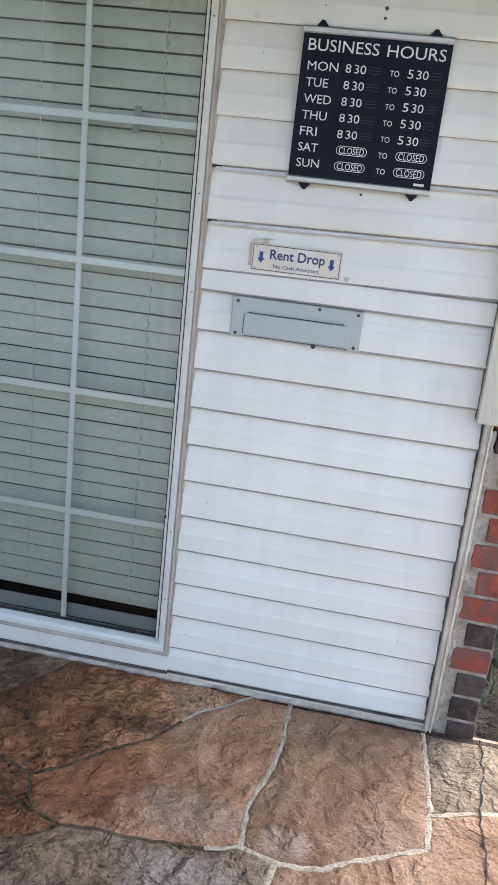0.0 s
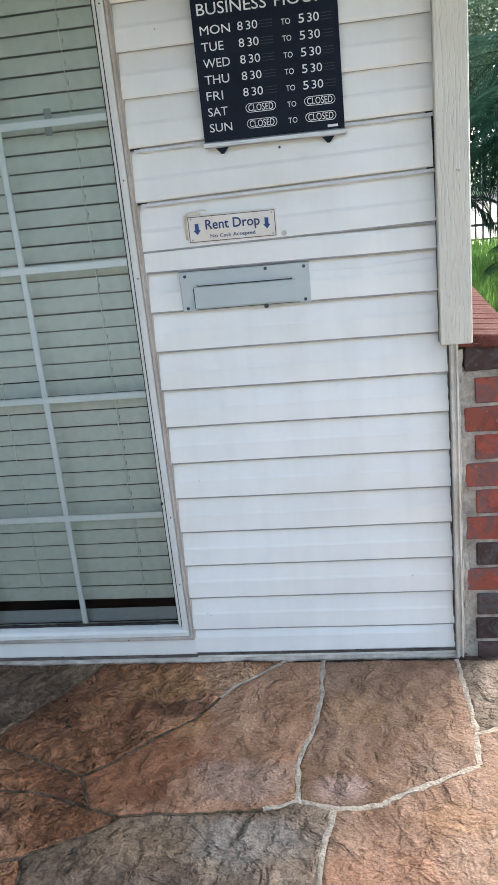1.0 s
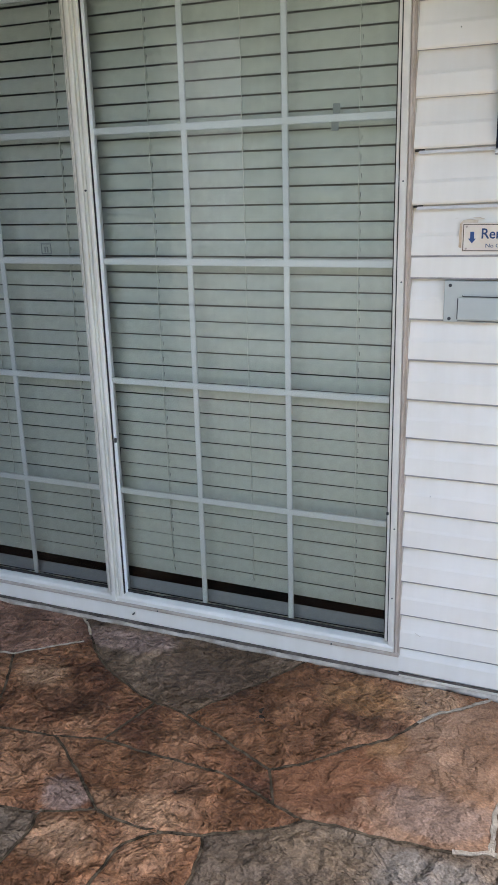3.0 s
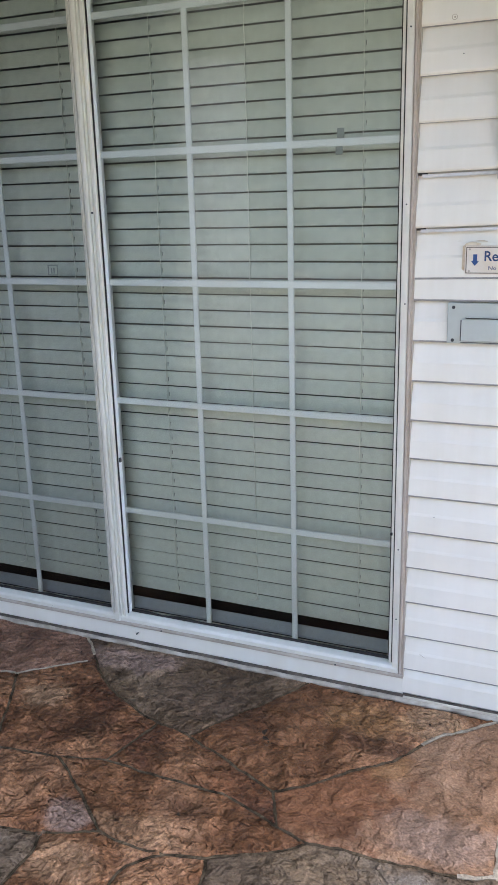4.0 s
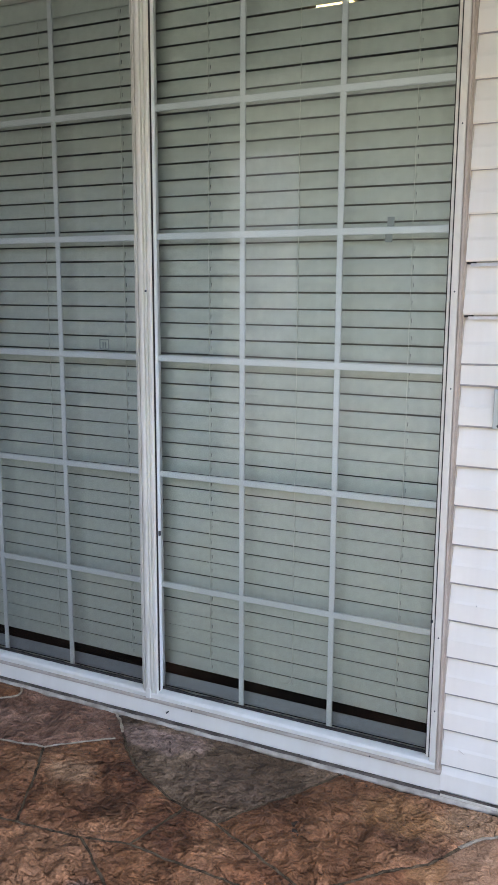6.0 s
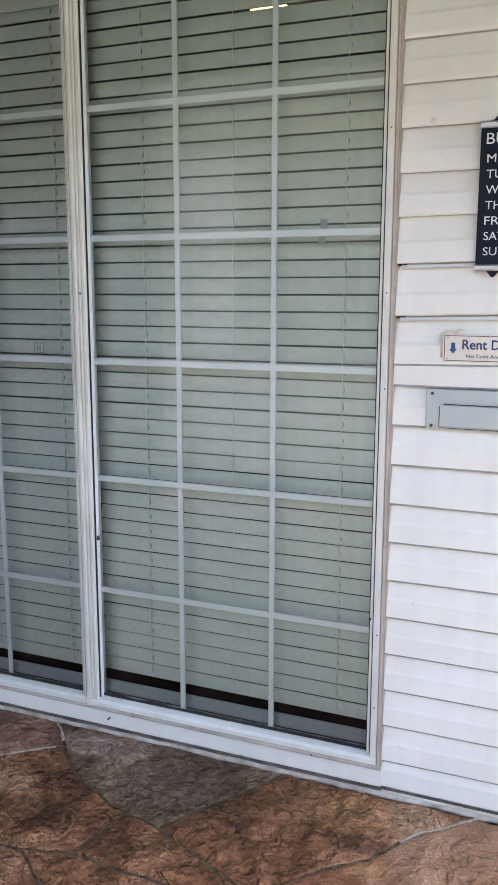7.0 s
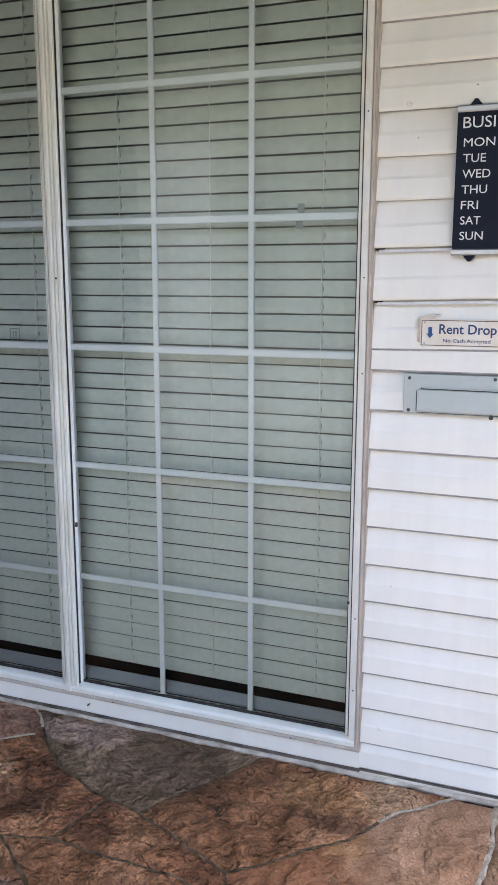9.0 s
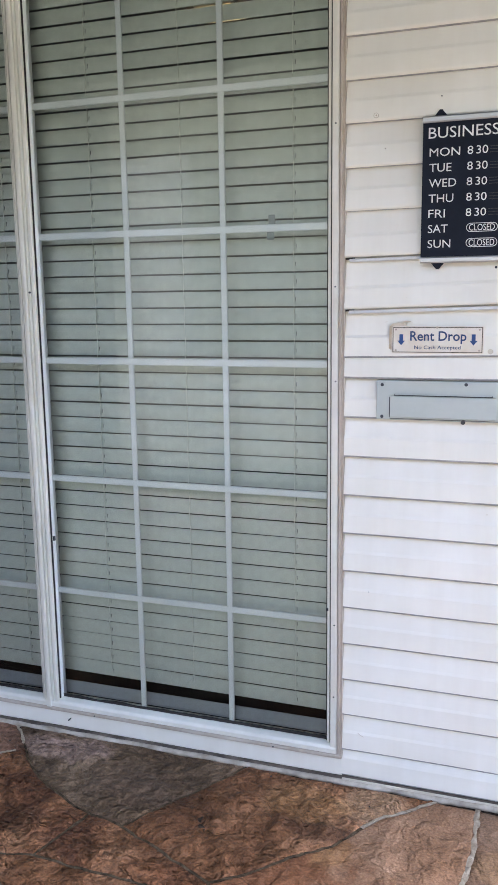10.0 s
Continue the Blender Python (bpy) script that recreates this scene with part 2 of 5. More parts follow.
def leaf_material(name, dark, light, through=0.35, spec=0.2, rough=0.65):
    m, n, l, p = nodes_of(name)
    big = noise_node(n, l, 3.0, 4)
    r = ramp_node(n, l, big.outputs[0], [(0.3, dark), (0.7, light)])
    l.new(r.outputs[0], p.inputs["Base Color"])
    p.inputs["Roughness"].default_value = rough
    p.inputs["Specular IOR Level"].default_value = spec
    tr = n.new("ShaderNodeBsdfTranslucent")
    l.new(r.outputs[0], tr.inputs[0])
    mx = n.new("ShaderNodeMixShader")
    mx.inputs[0].default_value = through
    l.new(p.outputs[0], mx.inputs[1])
    l.new(tr.outputs[0], mx.inputs[2])
    l.new(mx.outputs[0], n["Material Output"].inputs[0])
    return m


def glow_material(name, color, strength):
    m, n, l, p = nodes_of(name)
    p.inputs["Base Color"].default_value = (*color, 1)
    p.inputs["Emission Color"].default_value = (*color, 1)
    p.inputs["Emission Strength"].default_value = strength
    return m


VINYL = vinyl_material()
FRAME = plain("white_window_vinyl", (0.69, 0.674, 0.605), (0.83, 0.818, 0.745), 0.4, scale=5, grain=45, relief=0.08, speck=0.94)
MUNTIN = plain("white_grille", (0.76, 0.775, 0.775), (0.82, 0.835, 0.835), 0.4, scale=4, grain=40, relief=0.05, speck=0.96)
CHANNEL = plain("beige_channel", (0.40, 0.34, 0.28), (0.58, 0.51, 0.44), 0.6, scale=9, grain=70, relief=0.2)
TRIM = plain("cream_corner_trim", (0.50, 0.44, 0.35), (0.76, 0.71, 0.61), 0.55, scale=10, grain=70, relief=0.25)
CAULK = plain("old_caulk", (0.30, 0.25, 0.195), (0.66, 0.59, 0.495), 0.85, scale=14, grain=90, relief=0.6, depth=0.003)
# grey for the lap edges: their shade line put into the colour
LAP_SHADE = plain("shaded_lap_edge", (0.28, 0.28, 0.285), (0.46, 0.46, 0.465), 0.7, scale=20, grain=80)
# lock strip greyed to stand for the shade under the loose course
LOCK = plain("shaded_lock_strip", (0.56, 0.56, 0.555), (0.70, 0.70, 0.69), 0.6, scale=8, grain=60, relief=0.1)
FOOT = plain("brown_foot_dirt", (0.05, 0.041, 0.034), (0.19, 0.155, 0.13), 0.9, scale=16, grain=80, relief=0.6, depth=0.003)
GAP = plain("dark_gap", (0.015, 0.013, 0.012), (0.03, 0.026, 0.024), 0.9)
SLAT = plain("cream_slat", (0.63, 0.66, 0.60), (0.665, 0.695, 0.63), 0.45, scale=3, grain=50, relief=0.05)
CORD = plain("cream_cord", (0.74, 0.75, 0.68), (0.84, 0.85, 0.78), 0.8)
STOP = plain("grey_inner_stop", (0.30, 0.35, 0.35), (0.46, 0.52, 0.52), 0.5, scale=12, grain=60, relief=0.05)
SILL = plain("grey_sill", (0.34, 0.35, 0.36), (0.37, 0.38, 0.39), 0.6, scale=5, grain=80)
ROOM = plain("room_paint", (0.30, 0.29, 0.27), (0.36, 0.35, 0.33), 0.9)
CEILING = plain("dark_ceiling_tone", (0.085, 0.100, 0.122), (0.110, 0.128, 0.152), 0.8)
BOARD = board_material()
RED_BRICK = brick_material("red_brick", ((0.23, 0.058, 0.036), (0.34, 0.080, 0.045), (0.28, 0.068, 0.043)))
BROWN_BRICK = brick_material("brown_brick", ((0.038, 0.021, 0.017), (0.060, 0.033, 0.027), (0.085, 0.046, 0.036)))
MORTAR = plain("grey_mortar", (0.24, 0.205, 0.16), (0.50, 0.45, 0.375), 0.95, scale=22, grain=60, relief=1.0, depth=0.010)
CAPRED = cap_material()
GROUT = plain("pale_grout", (0.36, 0.285, 0.205), (0.60, 0.50, 0.38), 0.95, scale=38, grain=120, relief=1.0, depth=0.008, spec=0.1)
SEAM = plain("dark_brown_seam", (0.032, 0.022, 0.013), (0.20, 0.142, 0.088), 0.95, scale=40, grain=150, relief=1.0, depth=0.006, spec=0.1)
JOINT = plain("dark_joint", (0.03, 0.021, 0.015), (0.12, 0.088, 0.064), 0.95, scale=45, grain=150, relief=1.0, depth=0.006, spec=0.1)
SLAB = plain("stained_concrete", (0.30, 0.215, 0.150), (0.42, 0.305, 0.220), 0.8, scale=3, grain=60, relief=0.6, depth=0.004)
PANEL = plain("black_letter_board", (0.008, 0.011, 0.020), (0.012, 0.016, 0.028), 0.55, scale=8, grain=90, relief=0.05, spec=0.13)
RAIL = plain("brushed_aluminium", (0.50, 0.51, 0.53), (0.60, 0.61, 0.63), 0.38, metal=0.85, scale=7, grain=80, stretch=(0.1, 1, 3))
WHITE = plain("white_lettering", (0.74, 0.74, 0.73), (0.80, 0.80, 0.79), 0.5)
BLACK = plain("black_plastic", (0.012, 0.012, 0.014), (0.02, 0.02, 0.024), 0.4)
PLATE = plain("cream_plate", (0.70, 0.61, 0.50), (0.80, 0.765, 0.70), 0.5, scale=14, grain=60, relief=0.05, speck=0.95)
STAIN = plain("yellowed_glue", (0.54, 0.38, 0.22), (0.72, 0.65, 0.54), 0.7, scale=30, grain=90, relief=0.3)
BLUE = plain("blue_ink", (0.012, 0.055, 0.20), (0.02, 0.08, 0.26), 0.5)
NAVY = plain("dark_blue_ink", (0.012, 0.045, 0.14), (0.02, 0.065, 0.19), 0.5)
EDGING = plain("brown_ink", (0.10, 0.075, 0.06), (0.17, 0.13, 0.10), 0.6)
STEEL = plain("grey_painted_steel", (0.44, 0.48, 0.462), (0.49, 0.53, 0.512), 0.45, metal=0.1, scale=6, grain=90, relief=0.04, speck=0.97)
SCREW = plain("dark_screw", (0.04, 0.045, 0.055), (0.09, 0.095, 0.11), 0.4, metal=0.8)
TAPE = plain("cloudy_tape", (0.30, 0.33, 0.32), (0.38, 0.41, 0.40), 0.5)
GLASS = pane_material("window_glass", (0.925, 0.950, 0.925))
# tinted darker than the pane of the first window
DARKER_PANE = pane_material("darker_window_glass", (0.865, 0.885, 0.875))
FENCE = plain("black_iron", (0.010, 0.010, 0.011), (0.02, 0.02, 0.021), 0.5, metal=0.3)
ASPHALT = plain("bounce_drive_grey", (0.034, 0.036, 0.039), (0.054, 0.057, 0.061), 0.9, scale=1.0, grain=30)
FACING = plain("blue_grey_render", (0.068, 0.078, 0.090), (0.094, 0.106, 0.121), 0.9, scale=0.6, grain=8)
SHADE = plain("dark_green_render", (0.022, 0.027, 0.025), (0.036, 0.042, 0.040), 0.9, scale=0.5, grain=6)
ROAD = plain("pale_concrete_drive", (0.034, 0.029, 0.0265), (0.044, 0.038, 0.035), 0.9, scale=1.0, grain=20)
SOIL = plain("mulch", (0.018, 0.014, 0.010), (0.06, 0.045, 0.032), 0.95, scale=18, grain=70, relief=1.0, depth=0.02)
LAWN = plain("lawn", (0.028, 0.056, 0.014), (0.06, 0.10, 0.028), 0.9, scale=2.0, grain=45, relief=0.8, depth=0.02)
BLADE = leaf_material("grass_blade", (0.022, 0.052, 0.012), (0.072, 0.125, 0.034), 0.35, 0.0)
PALM = leaf_material("palm_leaf", (0.004, 0.012, 0.009), (0.015, 0.034, 0.026), 0.15, 0.0, 0.6)
LEAF = leaf_material("tree_leaf", (0.012, 0.030, 0.017), (0.060, 0.100, 0.060), 0.3, 0.32, 0.38)
BARK = plain("bark", (0.05, 0.038, 0.028), (0.12, 0.095, 0.07), 0.95, scale=9, grain=60, relief=1.0, depth=0.01)
GLOW = glow_material("lit_diffuser", (1.0, 0.72, 0.36), 0.16)
RUST_TONE, TAN_TONE, MAUVE_TONE, DARK_TONE, OCHRE_TONE = (0.262, 0.112, 0.054), (0.506, 0.304, 0.176), (0.375, 0.257, 0.204), (0.118, 0.053, 0.029), (0.452, 0.237, 0.100)
RUST = stone_material("rust_brown_stone", (0.193, 0.085, 0.040), (0.309, 0.142, 0.069), (0.420, 0.214, 0.114), 0.5, 0.85,
                      ((0.135, -0.085, 0.10, 0.10, TAN_TONE, 0.95), (0.02, -0.235, 0.11, 0.035, DARK_TONE, 0.75), (-0.38, -0.25, 0.12, 0.10, DARK_TONE, 0.45), (-0.05, -0.13, 0.12, 0.08, OCHRE_TONE, 0.55),
                       (-0.42, -0.72, 0.12, 0.05, TAN_TONE, 0.45), (-0.365, -0.617, 0.09, 0.035, DARK_TONE, 0.6), (-0.53, -0.86, 0.10, 0.07, TAN_TONE, 0.6)))
DARK = stone_material("dark_brown_stone", (0.161, 0.068, 0.036), (0.276, 0.126, 0.062), (0.388, 0.194, 0.102), 0.5, 0.92,
                      ((-0.945, -0.34, 0.075, 0.06, TAN_TONE, 0.75), (-0.762, -0.427, 0.10, 0.06, DARK_TONE, 0.7), (-0.600, -0.73, 0.06, 0.05, MAUVE_TONE, 0.8), (-0.30, -0.50, 0.14, 0.05, RUST_TONE, 0.5)))
SLATE = stone_material("grey_brown_stone", (0.138, 0.088, 0.054), (0.208, 0.137, 0.086), (0.285, 0.194, 0.126), 0.5, 0.8,
                       ((-0.80, -0.085, 0.17, 0.065, MAUVE_TONE, 0.9), (-0.53, -0.20, 0.16, 0.09, (0.181, 0.118, 0.080), 0.7)))
CLAY = stone_material("clay_stone", (0.324, 0.174, 0.096), (0.389, 0.217, 0.125), (0.441, 0.260, 0.157), 0.55, 0.30,
                      ((-0.14, -0.42, 0.275, 0.26, RUST_TONE, 0.97), (0.215, -0.500, 0.125, 0.080, (0.325, 0.213, 0.154), 0.8), (0.06, -0.30, 0.05, 0.06, OCHRE_TONE, 0.5), (0.02, -0.55, 0.10, 0.04, DARK_TONE, 0.45)))
MAUVE = stone_material("mauve_stone", (0.193, 0.100, 0.064), (0.283, 0.153, 0.101), (0.382, 0.220, 0.151), 0.5, 0.7)
GREY = stone_material("grey_stone", (0.146, 0.099, 0.064), (0.198, 0.139, 0.094), (0.255, 0.189, 0.133), 0.65, 0.55,
                      ((0.235, -0.69, 0.13, 0.08, (0.249, 0.207, 0.167), 0.8), (0.00, -0.69, 0.14, 0.07, (0.231, 0.155, 0.095), 0.8)))
TAN = stone_material("tan_stone", (0.192, 0.109, 0.062), (0.245, 0.143, 0.086), (0.292, 0.178, 0.111), 0.6, 0.28,
                     ((0.44, -0.53, 0.06, 0.045, MAUVE_TONE, 0.7), (0.66, -0.455, 0.085, 0.045, (0.271, 0.178, 0.122), 0.75), (0.465, -0.25, 0.10, 0.07, (0.362, 0.213, 0.110), 0.6), (0.60, -0.10, 0.12, 0.06, (0.325, 0.189, 0.116), 0.5)))
ORANGE = stone_material("orange_tan_stone", (0.213, 0.118, 0.069), (0.270, 0.155, 0.096), (0.312, 0.193, 0.125), 0.6, 0.30,
                        ((0.68, -0.62, 0.09, 0.05, (0.330, 0.182, 0.092), 0.55), (0.52, -0.80, 0.16, 0.10, (0.344, 0.169, 0.094), 0.6)))


# ---- building helpers ----
PLACE = {}


def thing(name, base, label="", category="", group="", kind=""):
    ob = new(name)
    ob.empty_display_size = 0.05
    ob.location = base
    PLACE[ob] = Vector(base)
    return tagged(ob, label, category, group, kind)


def mesh_of(name, bm, material, smooth=False):
    if len(bm.faces) > 1:
        bmesh.ops.recalc_face_normals(bm, faces=bm.faces)
    me = bpy.data.meshes.new(name)
    bm.to_mesh(me)
    bm.free()
    me.materials.append(material)
    if smooth:
        me.shade_smooth()
    return me


def part(name, bm, material, parent, label="", smooth=False):
    """One mesh, in world coordinates, under a thing or a part."""
    ob = new(name, mesh_of(name, bm, material, smooth))
    if parent:
        ob.parent = parent
        ob.matrix_parent_inverse = Matrix.Translation(-PLACE.get(parent, Vector()))
    return tagged(ob, label)


def solid(name, bm, material, label="", category="", group="", kind="structure", smooth=False):
    return tagged(part(name, bm, material, None, smooth=smooth), label, category, group, kind)


def box(bm, x0, x1, y0, y1, z0, z1, bevel=0.0, steps=1):
    m = Matrix.LocRotScale(((x0 + x1) / 2, (y0 + y1) / 2, (z0 + z1) / 2), None, (abs(x1 - x0), abs(y1 - y0), abs(z1 - z0)))
    vs = bmesh.ops.create_cube(bm, size=1.0, matrix=m)["verts"]
    if bevel:
        es = list({e for v in vs for e in v.link_edges})
        bmesh.ops.bevel(bm, geom=es, offset=bevel, segments=steps, profile=0.5, affect="EDGES")
    return bm


def boxed(x0, x1, y0, y1, z0, z1, bevel=0.0, steps=1):
    return box(bmesh.new(), x0, x1, y0, y1, z0, z1, bevel, steps)


def disc(bm, x, z, y0, y1, r, sides=12):
    """A short cylinder whose axis runs along y."""
    m = pose(x, (y0 + y1) / 2, z, 90, 0, 0)
    bmesh.ops.create_cone(bm, cap_ends=True, segments=sides, radius1=r, radius2=r, depth=abs(y1 - y0), matrix=m)
    return bm


def extrude_x(bm, profile, x0, x1, bend=None, steps=1):
    """Sweeps a closed profile of (y, z) along x; bend(x) moves it by (dy, dz)."""
    rings = []
    for k in range(steps + 1):
        x = x0 + (x1 - x0) * k / steps
        dy, dz = bend(x) if bend else (0, 0)
        rings.append([bm.verts.new((x, y + dy, z + dz)) for y, z in profile])
    for a, b in zip(rings, rings[1:]):
        for i in range(len(profile)):
            j = (i + 1) % len(profile)
            bm.faces.new((a[i], a[j], b[j], b[i]))
    bm.faces.new(rings[0])
    bm.faces.new(rings[-1])
    return bm


def extrude_z(bm, profile, z0, z1):
    """Sweeps a closed plan profile of (x, y) upright."""
    lo = [bm.verts.new((x, y, z0)) for x, y in profile]
    hi = [bm.verts.new((x, y, z1)) for x, y in profile]
    for i in range(len(profile)):
        j = (i + 1) % len(profile)
        bm.faces.new((lo[i], lo[j], hi[j], hi[i]))
    bm.faces.new(lo)
    bm.faces.new(hi)
    return bm


def plate(bm, outline, y0, y1):
    """A flat piece on the wall: an outline of (x, z) with thickness along y."""
    a = [bm.verts.new((x, y0, z)) for x, z in outline]
    b = [bm.verts.new((x, y1, z)) for x, z in outline]
    for i in range(len(outline)):
        j = (i + 1) % len(outline)
        bm.faces.new((a[i], a[j], b[j], b[i]))
    bm.faces.new(a)
    bm.faces.new(b)
    return bm


def tube(bm, pts, r0, r1=None, sides=6):
    """A round, tapering run through points."""
    r1 = r0 if r1 is None else r1
    rings = []
    for k, p in enumerate(pts):
        d = (Vector(pts[min(k + 1, len(pts) - 1)]) - Vector(pts[max(k - 1, 0)])).normalized()
        q = d.to_track_quat("Z", "Y")
        r = r0 + (r1 - r0) * k / max(1, len(pts) - 1)
        rings.append([bm.verts.new(Vector(p) + q @ Vector((r * math.cos(2 * math.pi * i / sides), r * math.sin(2 * math.pi * i / sides), 0)))
                      for i in range(sides)])
    for a, b in zip(rings, rings[1:]):
        for i in range(sides):
            bm.faces.new((a[i], a[(i + 1) % sides], b[(i + 1) % sides], b[i]))
    bm.faces.new(rings[0])
    bm.faces.new(rings[-1])
    return bm


def words(text, x0, x1, z0, z1, y, material, parent, name="lettering", thick=0.0008, bold=0.0):
    """Raised lettering on the wall that fills the given width and height."""
    cu = bpy.data.curves.new(name, "FONT")
    cu.body = text
    cu.extrude = 0.01
    cu.offset = bold
    cu.resolution_u = 3
    tmp = new(name, cu)
    me = bpy.data.meshes.new_from_object(tmp.evaluated_get(bpy.context.evaluated_depsgraph_get()))
    bpy.data.objects.remove(tmp)
    bpy.data.curves.remove(cu)
    co = np.array([v.co for v in me.vertices])
    lo, hi = co.min(0), co.max(0)
    for v in me.vertices:
        u, w, d = (v.co.x - lo[0]) / (hi[0] - lo[0]), (v.co.y - lo[1]) / (hi[1] - lo[1]), (v.co.z - lo[2]) / (hi[2] - lo[2])
        v.co = (x0 + u * (x1 - x0), y - d * thick, z0 + w * (z1 - z0))
    me.materials.clear()
    me.materials.append(material)
    ob = new(name, me)
    ob.parent = parent
    ob.matrix_parent_inverse = Matrix.Translation(-PLACE.get(parent, Vector()))
    return ob


def piece(name, mesh, parent, at=(0, 0, 0), turn=(0, 0, 0), label=""):
    """A repeat on shared mesh data, placed in world coordinates."""
    ob = new(name, mesh)
    ob.parent = parent
    ob.matrix_parent_inverse = Matrix.Translation(-PLACE.get(parent, Vector()))
    ob.matrix_basis = pose(*at, *turn)
    return tagged(ob, label)


# ---- shell of the house and the porch ----
HOLE_L, HOLE_R, HOLE_LOW, HOLE_TOP = -1.79, 0.006, 0.052, 2.23
bm = bmesh.new()
box(bm, HOLE_R, 0.78, 0.0185, 0.16, -0.1, 2.75)
box(bm, -4.0, HOLE_L, 0.0, 0.16, -0.1, 2.75)
box(bm, HOLE_L, HOLE_R, 0.0, 0.16, HOLE_TOP, 2.75)
box(bm, HOLE_L, HOLE_R, 0.0185, 0.16, -0.1, HOLE_LOW)
wall_front = solid("wall_front", bm, VINYL, "white vinyl-clad front wall of the porch", "wall")
wall_side = solid("wall_side", boxed(0.66, 0.78, 0.16, 4.0, -0.1, 2.75), VINYL, "side wall of the house above the brick", "wall")
bm = bmesh.new()
box(bm, -4.0, -3.9, 0.16, 4.0, -0.1, 2.75)
box(bm, -4.0, 0.78, 4.0, 4.1, -0.1, 2.75)
solid("wall_back", bm, ROOM, "plain inner walls of the dark room", "wall")
solid("room_floor", boxed(-3.9, 0.66, 0.16, 4.0, -0.12, -0.02), GAP, "dark floor inside the room", "floor")
solid("ceiling_inside", boxed(-3.9, 0.66, 0.16, 4.0, 2.62, 2.7), ROOM, "plain ceiling inside the room", "ceiling")
# unseen wall, added to hold light back from the left window
solid("added_wall_left", boxed(-2.05, -1.9, -2.35, -0.001, -0.1, 2.409), FACING, "unseen dark wall added to keep light off the porch end", "wall")
# out of view; height, edge and dark tone chosen to dim the wall top
solid("porch_ceiling", box(boxed(-4.0, 2.0, -2.0, -0.04, 2.41, 2.9), -4.0, 2.0, -0.04, 4.1, 2.78, 2.9), CEILING, "unseen porch ceiling under the roof, low and dark to dim the wall top", "ceiling")

ceiling_light = thing("ceiling_light", (-0.98, 1.80, 2.62), "lit warm ceiling light inside behind the blinds", "lamp")
part("frame", boxed(-1.075, -0.885, 1.70, 1.90, 2.600, 2.6195, 0.006), FRAME, ceiling_light)
part("diffuser", boxed(-1.065, -0.895, 1.71, 1.89, 2.587, 2.599), GLOW, ceiling_light)

# ---- siding courses ----
RISE = {1.158: 0.012, 1.279: 0.0165, 1.404: 0.0125, 1.514: 0.004, 1.615: 0.004}  # courses that climb towards the corner
LOWS = [0.0165] + [0.092 + 0.1016 * k for k in range(10)] + [1.107, 1.158, 1.279, 1.404, 1.514, 1.615, 1.717, 1.815, 1.914]
LOWS += [LOWS[-1] + 0.1016 * k for k in range(1, 9)]


def siding_board(z0, z1, x0, x1, proud=0.0, ragged=0.0):
    """One lapped course: its foot stands out, its head goes in under the next one."""
    bm = bmesh.new()
    prof = [(0.0165, z0 + 0.0008), (0.0060, z0), (0.0010, z0 + 0.0008), (-0.0016, z0 + 0.0036), (-0.0025, z0 + 0.0058), (-0.0026, z0 + 0.0085), (0.0020, z0 + 0.050), (0.0048, z0 + 0.0575), (0.0168, z1 + 0.004), (0.0172, z1 + 0.016), (0.0182, z1 + 0.016), (0.0182, z0 + 0.004)]
    sd = z0 * 37.0
    extrude_x(bm, prof, x0, x1 + ragged, lambda x: (-proud + 0.0012 * noise.noise((x * 3.0, sd, 0)), 0.0012 * noise.noise((x * 2.2, sd, 9.0)) + RISE.get(z0, 0.0) * (x - 0.02) / 0.71), 10)
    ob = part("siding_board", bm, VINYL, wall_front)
    ob.data.materials.append(LAP_SHADE)
    # the foot faces carry the painted shade line of the lap
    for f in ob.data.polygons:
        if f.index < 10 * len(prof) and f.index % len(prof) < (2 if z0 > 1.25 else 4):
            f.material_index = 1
    return ob


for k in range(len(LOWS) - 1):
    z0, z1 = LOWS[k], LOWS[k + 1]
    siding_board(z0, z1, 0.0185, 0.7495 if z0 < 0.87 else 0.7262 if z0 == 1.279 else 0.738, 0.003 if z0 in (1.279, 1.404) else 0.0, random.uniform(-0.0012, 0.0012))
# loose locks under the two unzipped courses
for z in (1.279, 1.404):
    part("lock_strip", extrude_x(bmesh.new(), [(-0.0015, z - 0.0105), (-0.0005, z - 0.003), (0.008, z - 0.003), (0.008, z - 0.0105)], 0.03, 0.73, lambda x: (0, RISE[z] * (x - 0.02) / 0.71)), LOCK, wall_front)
    part("open_seam", boxed(0.0205, 0.042, -0.0005, 0.007, z - 0.005, z + 0.0005), GAP, wall_front)
    part("open_seam", boxed(0.712, 0.729, -0.0005, 0.007, z + RISE[z] - 0.006, z + RISE[z] + 0.0005), GAP, wall_front)
part("open_seam", boxed(0.7262, 0.7345, 0.003, 0.012, 1.289, 1.414), GAP, wall_front)
part("open_seam", boxed(0.7285, 0.7345, -0.0022, 0.012, 0.885, 1.283), FOOT, wall_front)
# foot of the wall: start strip, shadow gap and old caulk
part("starter_strip", boxed(0.02, 0.752, -0.006, 0.012, 0.003, 0.0118, 0.0015), TRIM, wall_front)
base = part("base_board", extrude_x(bmesh.new(), [(0.003, 0.0145), (-0.0015, 0.016), (-0.0025, 0.019), (-0.0010, 0.0670), (0.012, 0.0670), (0.012, 0.0145)], HOLE_L, 0.0185,
            lambda x: (0.001 * noise.noise((x * 3, 0, 0)), 0.0015 * noise.noise((x * 4, 7, 0))), 30), VINYL, wall_front)


